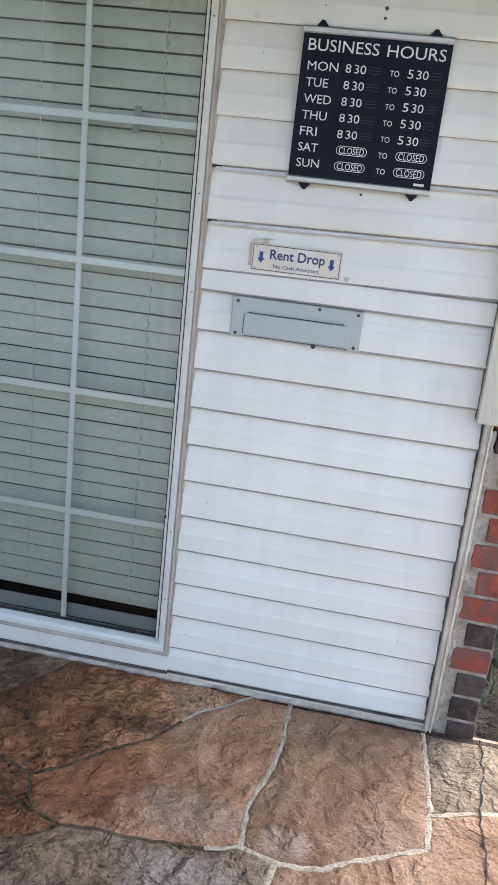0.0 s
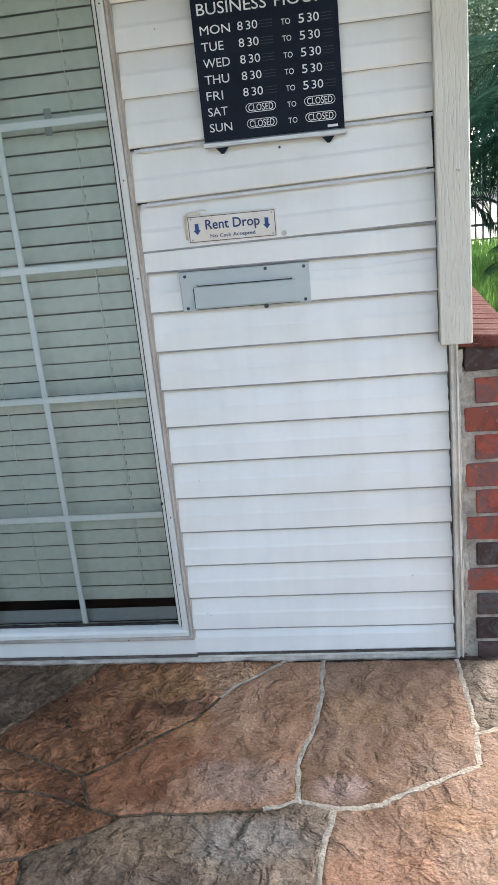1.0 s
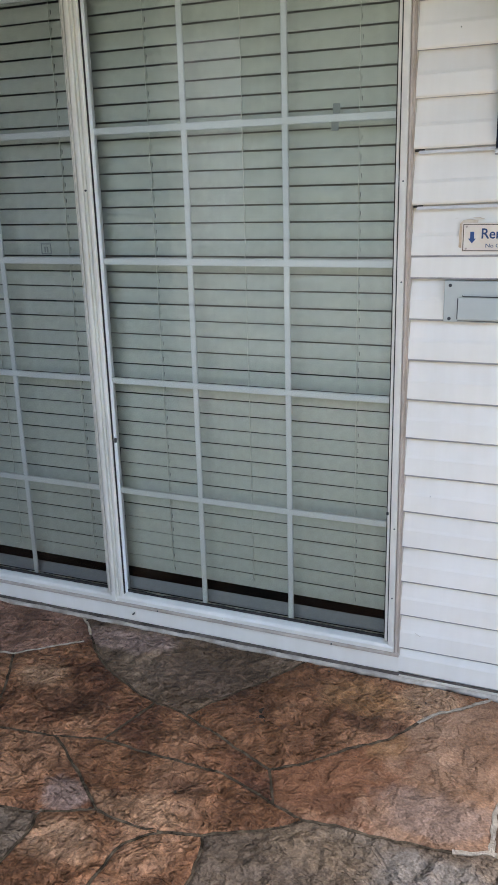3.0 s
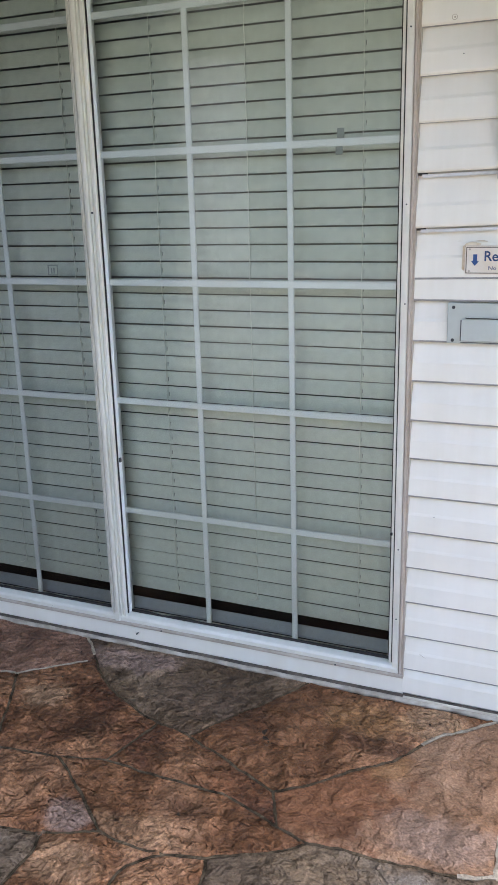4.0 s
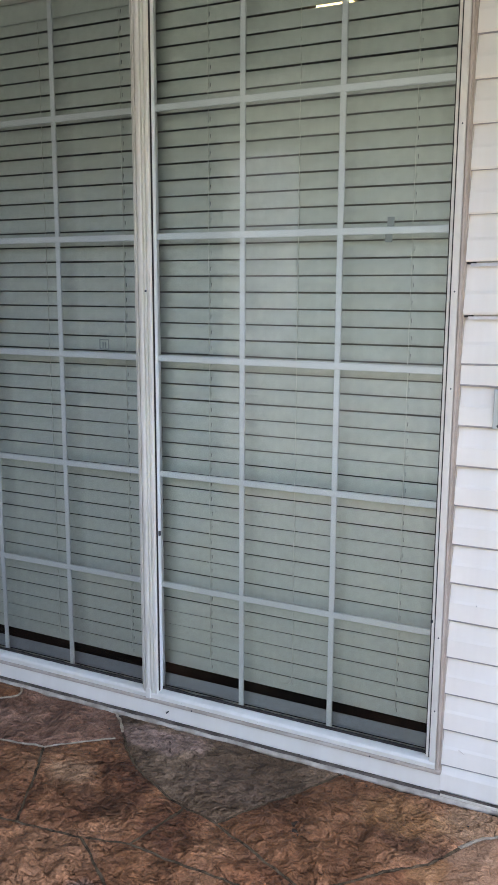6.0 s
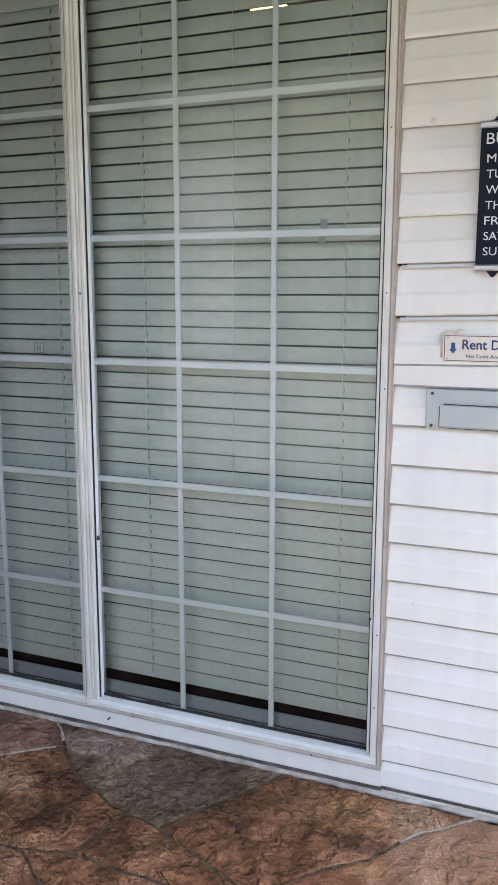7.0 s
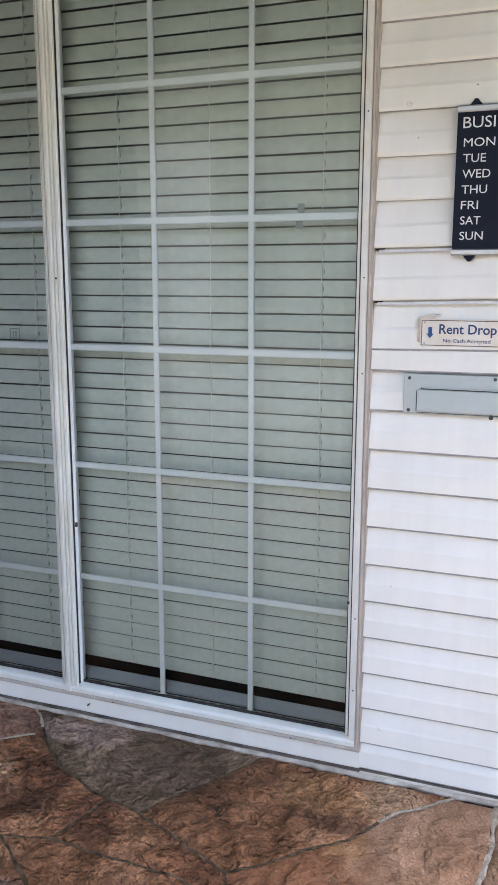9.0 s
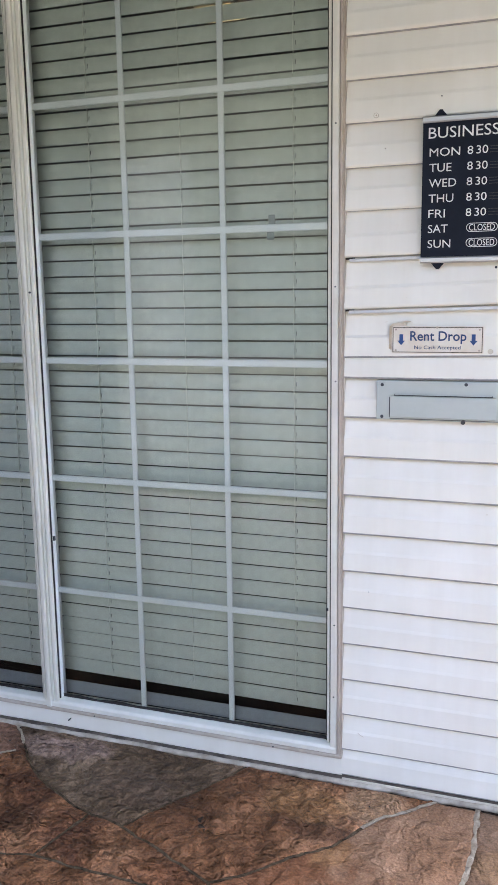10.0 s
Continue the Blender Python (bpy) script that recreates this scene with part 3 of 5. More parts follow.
def caulk_bead(x0, x1, deep, high, seed):
    """A smeared, uneven bead along the foot of the wall."""
    bm = bmesh.new()
    steps = int((x1 - x0) / 0.012)
    rows = []
    for k in range(steps + 1):
        x = x0 + (x1 - x0) * k / steps
        d = deep * (1 + 0.45 * noise.noise((x * 9, seed, 0)) + 0.3 * noise.noise((x * 40, seed, 3)))
        h = high * (1 + 0.4 * noise.noise((x * 14, seed, 5)))
        rows.append([bm.verts.new(p) for p in ((x, 0.006, h), (x, -0.4 * d, h), (x, -0.85 * d, 0.45 * h), (x, -d, -0.006), (x, 0.006, -0.006))])
    for a, b in zip(rows, rows[1:]):
        for i in range(5):
            bm.faces.new((a[i], a[(i + 1) % 5], b[(i + 1) % 5], b[i]))
    bm.faces.new(rows[0])
    bm.faces.new(rows[-1])
    return bm


def foot_band(x0, x1, front, low, high, seed):
    """Dirt smeared unevenly along the foot of the cladding."""
    bm = bmesh.new()
    steps = int((x1 - x0) / 0.009)
    rows = []
    for k in range(steps + 1):
        x = x0 + (x1 - x0) * k / steps
        h = high * (1 + 0.28 * noise.noise((x * 12, seed, 0)) + 0.24 * noise.noise((x * 55, seed, 3)))
        rows.append([bm.verts.new(p) for p in ((x, 0.008, low), (x, front, low), (x, front, h), (x, 0.008, h))])
    for a, b in zip(rows, rows[1:]):
        for i in range(4):
            bm.faces.new((a[i], a[(i + 1) % 4], b[(i + 1) % 4], b[i]))
    bm.faces.new(rows[0])
    bm.faces.new(rows[-1])
    return bm


part("foot_dirt", foot_band(HOLE_L, 0.0185, -0.0040, 0.002, 0.0145, 2.0), FOOT, wall_front, "uneven brown dirt along the wall foot")
part("foot_dirt", foot_band(0.0190, 0.30, -0.0035, 0.002, 0.0165, 3.0), FOOT, wall_front, "uneven brown dirt along the wall foot")
part("foot_dirt", foot_band(0.30, 0.750, -0.0036, 0.010, 0.0175, 4.0), FOOT, wall_front, "uneven brown dirt along the wall foot")
part("caulk_bead", caulk_bead(HOLE_L, 0.76, 0.0145, 0.0065, 1.0), CAULK, wall_front, smooth=True)

# edge channel beside the window, corner trim, tan corner board
part("edge_channel", extrude_z(bmesh.new(), [(0.005, 0.012), (0.005, -0.006), (0.008, -0.009), (0.012, -0.0085), (0.0125, -0.003), (0.0165, -0.003), (0.019, -0.005), (0.0195, 0.012)],
     0.0685, 2.6), CHANNEL, wall_front, "beige weathered channel beside the window")
corner = thing("corner_trim", (0.762, 0, 0), "narrow cream corner trim beside the brick", "trim", kind="structure")
part("trim_strip", extrude_z(bmesh.new(), [(0.7525, 0.012), (0.7525, -0.016), (0.755, -0.020), (0.761, -0.021), (0.763, -0.016), (0.766, -0.016), (0.768, -0.022), (0.772, -0.021), (0.7735, 0.012)],
     0.0, 0.885), TRIM, corner)
corner_board = thing("corner_board", (0.768, 0, 0.88), "tan painted corner board with embossed wood grain", "trim", kind="structure")
board = part("board", boxed(0.73, 0.8065, -0.032, -0.0035, 0.881, 2.409, 0.0035, 2), BOARD, corner_board)
part("return_board", boxed(0.7815, 0.806, -0.003, 0.5, 0.893, 2.775, 0.002), BOARD, corner_board)
bm = bmesh.new()
disc(bm, 0.7755, 1.285, -0.0335, -0.031, 0.0022)
disc(bm, 0.7805, 1.283, -0.0335, -0.031, 0.003)
part("nail_head", bm, CHANNEL, board)

# ---- windows ----
GLASS_LOW, GLASS_TOP = 0.110, 2.178
ROWS = [0.449, 0.795, 1.140, 1.485, 1.832]


def window(name, left, right, columns, glass, label):
    w = thing(name, ((left + right) / 2, 0.03, HOLE_LOW), label, "window", kind="structure")
    # outer glazing, white grille between the sheets, sash all round, dark gaskets, inner stops seen through the glass
    sash = part("sash", boxed(right - 0.0075, right - 0.0005, -0.0005, 0.0315, GLASS_LOW - 0.004, GLASS_TOP + 0.005, 0.0012), FRAME, w)
    part("sash", boxed(left + 0.0005, left + 0.0035, 0.004, 0.0315, GLASS_LOW - 0.004, GLASS_TOP + 0.005, 0.001), MUNTIN, w)
    part("gasket", boxed(left + 0.0036, left + 0.0052, 0.0125, 0.0192, GLASS_LOW, GLASS_TOP), GAP, w)
    part("gasket", boxed(right - 0.0105, right - 0.0076, 0.004, 0.0195, GLASS_LOW, GLASS_TOP), GAP, w)
    part("gasket", gasket_strip(left + 0.0052, right - 0.0105, left), GAP, w, "crumbling black glazing gasket")
    part("head_rail", boxed(left - 0.001, right + 0.001, 0.0, 0.06, GLASS_TOP, GLASS_TOP + 0.05, 0.003), FRAME, w)
    part("inner_stop", boxed(left + 0.0005, left + 0.0042, 0.0318, 0.0535, GLASS_LOW - 0.004, GLASS_TOP, 0.001), STOP, w, "grey inner stop behind the glass")
    part("inner_seam", boxed(left + 0.0043, left + 0.0052, 0.0320, 0.0345, GLASS_LOW - 0.004, GLASS_TOP), GAP, w)
    bm = bmesh.new()
    bm.faces.new([bm.verts.new((x, 0.0195, z)) for x, z in ((left + 0.0035, GLASS_LOW - 0.004), (right - 0.0075, GLASS_LOW - 0.004), (right - 0.0075, GLASS_TOP), (left + 0.0035, GLASS_TOP))])
    pane = part("pane", bm, glass, w)
    pane.visible_shadow = False
    for x in columns:
        part("muntin", boxed(x - 0.0083, x + 0.0083, 0.0208, 0.0274, GLASS_LOW, GLASS_TOP, 0.0018), MUNTIN, w)
    for z in ROWS:
        part("muntin", boxed(left + 0.0036, right - 0.0085, 0.0202, 0.0280, z - 0.0092, z + 0.0092, 0.0015), MUNTIN, w)
    SASH[name] = sash, pane
    return w


def gasket_strip(x0, x1, seed):
    """The black strip under the pane, torn and uneven along its upper edge."""
    bm = bmesh.new()
    rows = []
    steps = int((x1 - x0) / 0.006)
    for k in range(steps + 1):
        x = x0 + (x1 - x0) * k / steps
        h = GLASS_LOW + 0.0035 + 0.0035 * noise.noise((x * 14, seed, 0)) + 0.003 * max(0, noise.noise((x * 60, seed, 4)))
        y = 0.0175 + 0.001 * noise.noise((x * 45, seed, 8))
        rows.append([bm.verts.new(p) for p in ((x, 0.0192, GLASS_LOW - 0.006), (x, y, GLASS_LOW - 0.006), (x, y, h), (x, 0.0192, h))])
    for a, b in zip(rows, rows[1:]):
        for i in range(4):
            bm.faces.new((a[i], a[(i + 1) % 4], b[(i + 1) % 4], b[i]))
    bm.faces.new(rows[0])
    bm.faces.new(rows[-1])
    return bm


SASH = {}
R_LEFT, R_RIGHT, L_LEFT, L_RIGHT = -0.8785, -0.0165, -1.770, -0.916
window_1 = window("window_1", R_LEFT, R_RIGHT, (-0.5895, -0.3095), GLASS, "tall white grid window with closed cream blinds")
window_2 = window("window_2", L_LEFT, L_RIGHT, (-1.217, -1.496), DARKER_PANE, "tall white grid window reflecting the dim porch")

frame_ = thing("window_frame", (-0.88, 0, HOLE_LOW), "white vinyl frame with a ridged mullion between two windows", "window frame", kind="structure")
part("mullion", extrude_z(bmesh.new(), [(-0.9230, 0.033), (-0.9250, 0.006), (-0.9240, -0.001), (-0.9200, -0.003), (-0.9185, 0.002), (-0.9165, 0.002), (-0.9150, -0.008), (-0.9090, -0.0095),
     (-0.9078, -0.003), (-0.9055, -0.003), (-0.9040, -0.011), (-0.8955, -0.0125), (-0.8900, -0.0115), (-0.8885, -0.0045), (-0.8865, -0.0045), (-0.8850, -0.0105), (-0.8800, -0.0105), (-0.8787, -0.003), (-0.8768, -0.003), (-0.8755, -0.0085), (-0.8670, -0.0085), (-0.8655, -0.006), (-0.8650, 0.033)],
     0.098, HOLE_TOP), FRAME, frame_, "ridged white mullion with chalky pink streaks")
part("mullion_foot", extrude_z(bmesh.new(), [(-0.9060, -0.0085), (-0.9040, -0.0140), (-0.8900, -0.0140), (-0.8880, -0.0085)], 0.080, 0.112), FRAME, frame_)
part("dark_seam", boxed(-0.8648, -0.8625, -0.001, 0.033, 0.106, HOLE_TOP), GAP, frame_)
part("side_stop", boxed(-0.8624, -0.8612, 0.0045, 0.033, 0.106, HOLE_TOP), MUNTIN, frame_)
part("jamb", extrude_z(bmesh.new(), [(-0.0150, 0.07), (-0.0150, 0.006), (-0.0140, -0.002), (-0.0125, -0.0055), (0.0005, -0.0065), (0.0040, -0.005), (0.0045, 0.07)],
     0.085, HOLE_TOP), FRAME, frame_)
part("dark_seam", boxed(-0.0169, -0.0151, 0.001, 0.033, 0.106, HOLE_TOP), GAP, frame_)
part("jamb", boxed(HOLE_L, L_LEFT - 0.0015, -0.007, 0.07, 0.075, HOLE_TOP, 0.003), FRAME, frame_)
part("head", boxed(HOLE_L, HOLE_R - 0.002, -0.0068, 0.07, HOLE_TOP - 0.03, HOLE_TOP + 0.02), FRAME, frame_)
sill = part("sill", extrude_x(bmesh.new(), [(-0.0065, 0.0795), (-0.0095, 0.0805), (-0.0095, 0.092), (-0.004, 0.099), (0.004, 0.102), (0.012, 0.104), (0.0172, 0.1045), (0.07, 0.1045), (0.07, 0.0795)], HOLE_L, 0.0043), FRAME, frame_)
part("drip_lip", extrude_x(bmesh.new(), [(0.0, 0.0675), (-0.0095, 0.0675), (-0.0125, 0.0700), (-0.0125, 0.0765), (-0.0105, 0.0792), (0.0, 0.0792)], HOLE_L, 0.0188, lambda x: (0.0005 * noise.noise((x * 6, 2, 0)), 0.0006 * noise.noise((x * 5, 4, 0))), 24), CHANNEL, frame_, "beige weathered drip lip")
bm = bmesh.new()
for x, z in ((-0.003, 0.45), (-0.004, 1.335), (-0.004, 0.245), (-0.002, 1.10), (-0.004, 1.72)):
    disc(bm, x, z, -0.0082, -0.0060, 0.0020, 8)
part("screw", bm, SCREW, frame_)
bm = bmesh.new()
disc(bm, -0.8815, 1.333, -0.0125, -0.009, 0.003, 8)
part("screw", bm, SCREW, frame_)
for x, z in ((-0.30, 0.086), (-0.52, 0.086), (-0.78, 0.086), (-0.05, 0.086), (-1.15, 0.086)):
    bm = bmesh.new()
    disc(bm, x, z, -0.0115, -0.0085, 0.0028, 8)
    part("screw", bm, FRAME, sill)
for x, z in ((-0.83, 0.045), (-0.175, 0.073), (-0.74, 0.073)):
    bm = bmesh.new()
    disc(bm, x, z, -0.0145, -0.0005, 0.0022, 8)
    part("screw", bm, SCREW, frame_)
# a latch block on the sash, low on the stile
part("latch", boxed(-0.8615, -0.8560, 0.004, 0.012, 0.606, 0.620, 0.001), SCREW, window_1)
part("latch", boxed(-0.0265, -0.0205, -0.0035, 0.004, 0.486, 0.494, 0.001), SCREW, SASH["window_1"][0])
# cloudy tape over the grille
for x0, x1, z0, z1 in ((-0.187, -0.169, 1.4945, 1.518), (-0.191, -0.173, 1.456, 1.4755)):
    part("tape", boxed(x0, x1, 0.0276, 0.0283, z0, z1), TAPE, SASH["window_1"][1], "cloudy tape scrap")
bm = bmesh.new()
for x0, x1, z0, z1 in ((-1.075, -1.040, 1.158, 1.161), (-1.075, -1.040, 1.186, 1.189), (-1.075, -1.072, 1.161, 1.186), (-1.043, -1.040, 1.161, 1.186), (-1.064, -1.060, 1.163, 1.18), (-1.056, -1.051, 1.163, 1.18)):
    box(bm, x0, x1, 0.0272, 0.0280, z0, z1)
part("sticker", bm, TAPE, SASH["window_2"][1], "faint square sticker residue")
solid("inner_sill", extrude_x(bmesh.new(), [(0.041, 0.1078), (0.041, 0.1125), (0.0435, 0.116), (0.0600, 0.1375), (0.0625, 0.1385), (0.0655, 0.137), (0.0695, 0.1078)], -1.76, -0.005), SILL, "grey painted inner window sill", "sill")
solid("inner_track", boxed(-1.76, -0.005, 0.0405, 0.070, 0.1046, 0.1075), GAP, "dark bottom track inside the glass", "sill")

# ---- blinds ----
PITCH, LOWEST = 0.0450, 0.2075


def slat_mesh(width, cords):
    """A curved slat on edge, its foot towards the glass, with rout slots beside the cords."""
    bm = bmesh.new()
    n = 6
    top, under = [], []
    for i in range(n + 1):
        u = i / n
        bow = 0.0035 * math.sin(math.pi * u)
        y, z = 0.0044 * u - bow * 0.5, 0.0404 * u + bow * 0.1
        top.append((y, z))
        under.append((y + 0.0028, z - 0.0003))
    extrude_x(bm, top + under[::-1], -width / 2, width / 2, None, 1)
    me = mesh_of("slat", bm, SLAT, False)
    me.materials.append(SCREW)
    bm = bmesh.new()
    bm.from_mesh(me)
    for x in cords:
        tube(bm, [(x + 0.0012, -0.0012, 0.0285), (x + 0.0038, -0.0022, 0.0245), (x + 0.0046, -0.0024, 0.0185), (x + 0.0034, -0.0020, 0.0125), (x + 0.0010, -0.0012, 0.0090)], 0.0007, sides=4)
        a = len(bm.faces)
        box(bm, x + 0.0048, x + 0.0056, -0.0006, 0.0070, 0.0125, 0.0235)
        bm.faces.ensure_lookup_table()
        for f in bm.faces[a:]:
            f.material_index = 1
    bm.to_mesh(me)
    bm.free()
    return me


def blind(left, right, cords, top, label):
    left, right = left - 0.012, right + 0.002
    mid, width = (left + right) / 2, right - left
    b = thing("window_blind", (mid, 0.09, 0.178), label, "blind", group="window blinds")
    me = slat_mesh(width, [c - mid for c in cords[:1] + cords[2:]])
    rnd = random.Random(int(-left * 1000))
    k = -1
    while LOWEST + PITCH * k < top - 0.005:
        z = LOWEST + PITCH * k + rnd.uniform(-0.0004, 0.0004)
        sag = max(0.0, 0.3 - 0.12 * k)
        piece("slat", me, b, (mid + rnd.uniform(-0.0015, 0.0015), 0.0775, z), (rnd.uniform(-0.7, 0.7), rnd.uniform(-0.05, 0.05) + sag, 0))
        k += 1
    bm = boxed(mid - width / 2, mid + width / 2, 0.0795, 0.1, 0.1625, 0.1785, 0.004, 2)
    bmesh.ops.rotate(bm, verts=bm.verts, cent=(mid, 0.09, 0.18), matrix=Matrix.Rotation(radians(0.5), 3, "Y"))
    rail = part("bottom_rail", bm, SLAT, b)
    part("valance", boxed(mid - width / 2, mid + width / 2, 0.066, 0.074, top, top + 0.058, 0.003, 2), SLAT, b, "flat cream valance board")
    part("headrail", boxed(mid - width / 2, mid + width / 2, 0.076, 0.125, top + 0.006, top + 0.055), SLAT, b)
    for c in cords:
        bm = bmesh.new()
        pts = []
        z = 0.185
        while z < top:
            pts.append((c + 0.0008 * math.sin(z * 70), 0.0743 + 0.0006 * math.sin(z * 2 * math.pi / PITCH), z))
            z += PITCH / 4
        tube(bm, pts, 0.0013, sides=4)
        part("ladder_cord", bm, CORD, b)
    # cord tail tucked under the rail
    c = cords[1]
    bm = tube(bmesh.new(), [(c, 0.074, 0.215), (c - 0.003, 0.073, 0.195), (c - 0.012, 0.073, 0.186), (c - 0.028, 0.074, 0.182)], 0.0012, sides=4)
    part("cord_tail", bm, CORD, rail)
    return b


blind(R_LEFT, R_RIGHT, (-0.134, -0.447, -0.722), 2.125, "closed cream slatted blind hanging behind the glass")
blind(L_LEFT, L_RIGHT, (-1.012, -1.304, -1.60), 2.125, "closed cream slatted blind in the far window")

# ---- business hours board ----
SIGN_L, SIGN_R, SIGN_B, SIGN_T = 0.2025, 0.5315, 1.386, 1.717
sign = thing("hours_sign", (0.367, -0.005, SIGN_B), "black business hours letter board with silver rails on the siding", "sign")
panel = part("panel", boxed(SIGN_L + 0.001, SIGN_R - 0.001, -0.011, -0.0035, SIGN_B + 0.012, SIGN_T - 0.012), PANEL, sign)
for z0, z1 in ((SIGN_B, SIGN_B + 0.0145), (SIGN_T - 0.0145, SIGN_T)):
    part("rail", extrude_x(bmesh.new(), [(-0.003, z0), (-0.0125, z0), (-0.0145, z0 + 0.003), (-0.0145, z1 - 0.003), (-0.0125, z1), (-0.003, z1)], SIGN_L, SIGN_R), RAIL, sign, "silver aluminium rail")
for x in (0.243, 0.4915):
    part("hanger_tab", plate(bmesh.new(), [(x - 0.0155, SIGN_T - 0.001), (x + 0.0155, SIGN_T - 0.001), (x + 0.003, SIGN_T + 0.014), (x - 0.003, SIGN_T + 0.014)], -0.009, -0.002), PANEL, sign, "black triangular hanger tab")
    part("hanger_tab", plate(bmesh.new(), [(x - 0.0155, SIGN_B + 0.001), (x - 0.003, SIGN_B - 0.014), (x + 0.003, SIGN_B - 0.014), (x + 0.0155, SIGN_B + 0.001)], -0.009, -0.002), PANEL, sign, "black triangular hanger tab")
FACE = -0.0111
words("BUSINESS", 0.2165, 0.3735, 1.6675, 1.692, FACE, WHITE, panel)
words("HOURS", 0.392, 0.5195, 1.6675, 1.692, FACE, WHITE, panel)
DAYS = (("MON", 0.2885), ("TUE", 0.270), ("WED", 0.2815), ("THU", 0.276), ("FRI", 0.258), ("SAT", 0.265), ("SUN", 0.272))


def pill(bm, x0, x1, z0, z1, wall, y0, y1):
    """A ring with round ends."""
    def edge(d):
        r, c = (z1 - z0) / 2 - d, (z0 + z1) / 2
        a, b = x0 + (z1 - z0) / 2, x1 - (z1 - z0) / 2
        return [(b + r * math.sin(t), c + r * math.cos(t)) for t in np.linspace(0, math.pi, 9)] + [(a - r * math.sin(t), c - r * math.cos(t)) for t in np.linspace(0, math.pi, 9)]
    o, i = edge(0), edge(wall)
    vs = [[bm.verts.new((x, y, z)) for x, z in e] for e, y in ((o, y1), (o, y0), (i, y0), (i, y1))]
    for a, b in zip(vs, vs[1:] + vs[:1]):
        for k in range(len(o)):
            j = (k + 1) % len(o)
            bm.faces.new((a[k], a[j], b[j], b[k]))
    return bm


for k, (day, right) in enumerate(DAYS):
    z = 1.6275 - 0.0344 * k
    words(day, 0.2195, right, z, z + 0.0185, FACE, WHITE, panel)
    words("TO", 0.4035, 0.424, z + 0.0015, z + 0.0135, FACE, WHITE, panel)
    if k < 5:
        for x, n in ((0.305, "8"), (0.4425, "5")):
            words(n, x, x + 0.0125, z + 0.0005, z + 0.0185, FACE, WHITE, panel)
            words("30", x + 0.0195, x + 0.0455, z + 0.0005, z + 0.0185, FACE, WHITE, panel)
            for g in range(3):
                part("groove", boxed(x + 0.050, x + (0.078 if x < 0.4 else 0.074), FACE - 0.0006, FACE, z + 0.002 + 0.0065 * g, z + 0.0034 + 0.0065 * g), BLACK, panel)
    else:
        for x in (0.307, 0.4425):
            part("closed_tile", pill(bmesh.new(), x, x + 0.0705, z - 0.0005, z + 0.0195, 0.0013, FACE - 0.0009, FACE), WHITE, panel)
            words("CLOSED", x + 0.0065, x + 0.064, z + 0.0022, z + 0.0168, FACE, WHITE, panel)
part("maker_mark", boxed(0.492, 0.5155, FACE - 0.0006, FACE, 1.4055, 1.411), WHITE, panel)

# ---- rent drop sign ----
rent = thing("rent_drop_sign", (0.246, 0, 1.173), "small cream rent drop sign with blue arrows, glue-stained", "sign")


def rounded(x0, x1, z0, z1, r, n=4):
    out = []
    for cx, cz, a in ((x1 - r, z1 - r, 0), (x0 + r, z1 - r, 90), (x0 + r, z0 + r, 180), (x1 - r, z0 + r, 270)):
        out += [(cx + r * math.cos(radians(a + 90 * k / n)), cz + r * math.sin(radians(a + 90 * k / n))) for k in range(n + 1)]
    return out


face = part("plate", plate(bmesh.new(), rounded(0.137, 0.355, 1.172, 1.238, 0.004), -0.0035, 0.006), PLATE, rent)


def border(bm, x0, x1, z0, z1, w, y0, y1):
    box(bm, x0, x1, y0, y1, z0, z0 + w)
    box(bm, x0, x1, y0, y1, z1 - w, z1)
    box(bm, x0, x0 + w, y0, y1, z0 + w, z1 - w)
    box(bm, x1 - w, x1, y0, y1, z0 + w, z1 - w)
    return bm


part("border", border(bmesh.new(), 0.1395, 0.3525, 1.1745, 1.2355, 0.0019, -0.0042, -0.0036), EDGING, face, "brownish border line")
words("Rent Drop", 0.182, 0.315, 1.1955, 1.226, -0.0036, NAVY, face, bold=0.014)
words("No Cash Accepted", 0.192, 0.302, 1.1800, 1.1915, -0.0036, NAVY, face, bold=0.004)
for x in (0.1605, 0.3315):
    part("arrow", plate(bmesh.new(), [(x - 0.0045, 1.2185), (x - 0.0045, 1.203), (x - 0.009, 1.203), (x, 1.192), (x + 0.009, 1.203), (x + 0.0045, 1.203), (x + 0.0045, 1.2185)], -0.0044, -0.0036), BLUE, face, "blue down arrow")
for x, z in ((0.1475, 1.230), (0.345, 1.2295), (0.1475, 1.180), (0.345, 1.180), (0.246, 1.2345)):
    bm = bmesh.new()
    disc(bm, x, z, -0.0052, -0.0036, 0.0025, 8)
    part("screw", bm, CHANNEL, face)
bm = bmesh.new()
plate(bm, [(0.130, 1.184), (0.1365, 1.178), (0.1365, 1.2385), (0.170, 1.2385), (0.172, 1.243), (0.150, 1.247), (0.138, 1.244), (0.131, 1.236)], -0.0012, 0.006)
plate(bm, [(0.160, 1.2505), (0.176, 1.250), (0.186, 1.2475), (0.172, 1.2485)], -0.0009, 0.007)
part("glue_stain", bm, STAIN, rent, "yellowed glue residue")
anchor = thing("wall_anchor", (0.371, 0, 1.178), "dirty plastic wall anchor beside the sign", "anchor", group="wall anchors")
bm = bmesh.new()
disc(bm, 0.371, 1.178, -0.004, 0.006, 0.0065, 10)
part("plug", bm, TRIM, anchor)

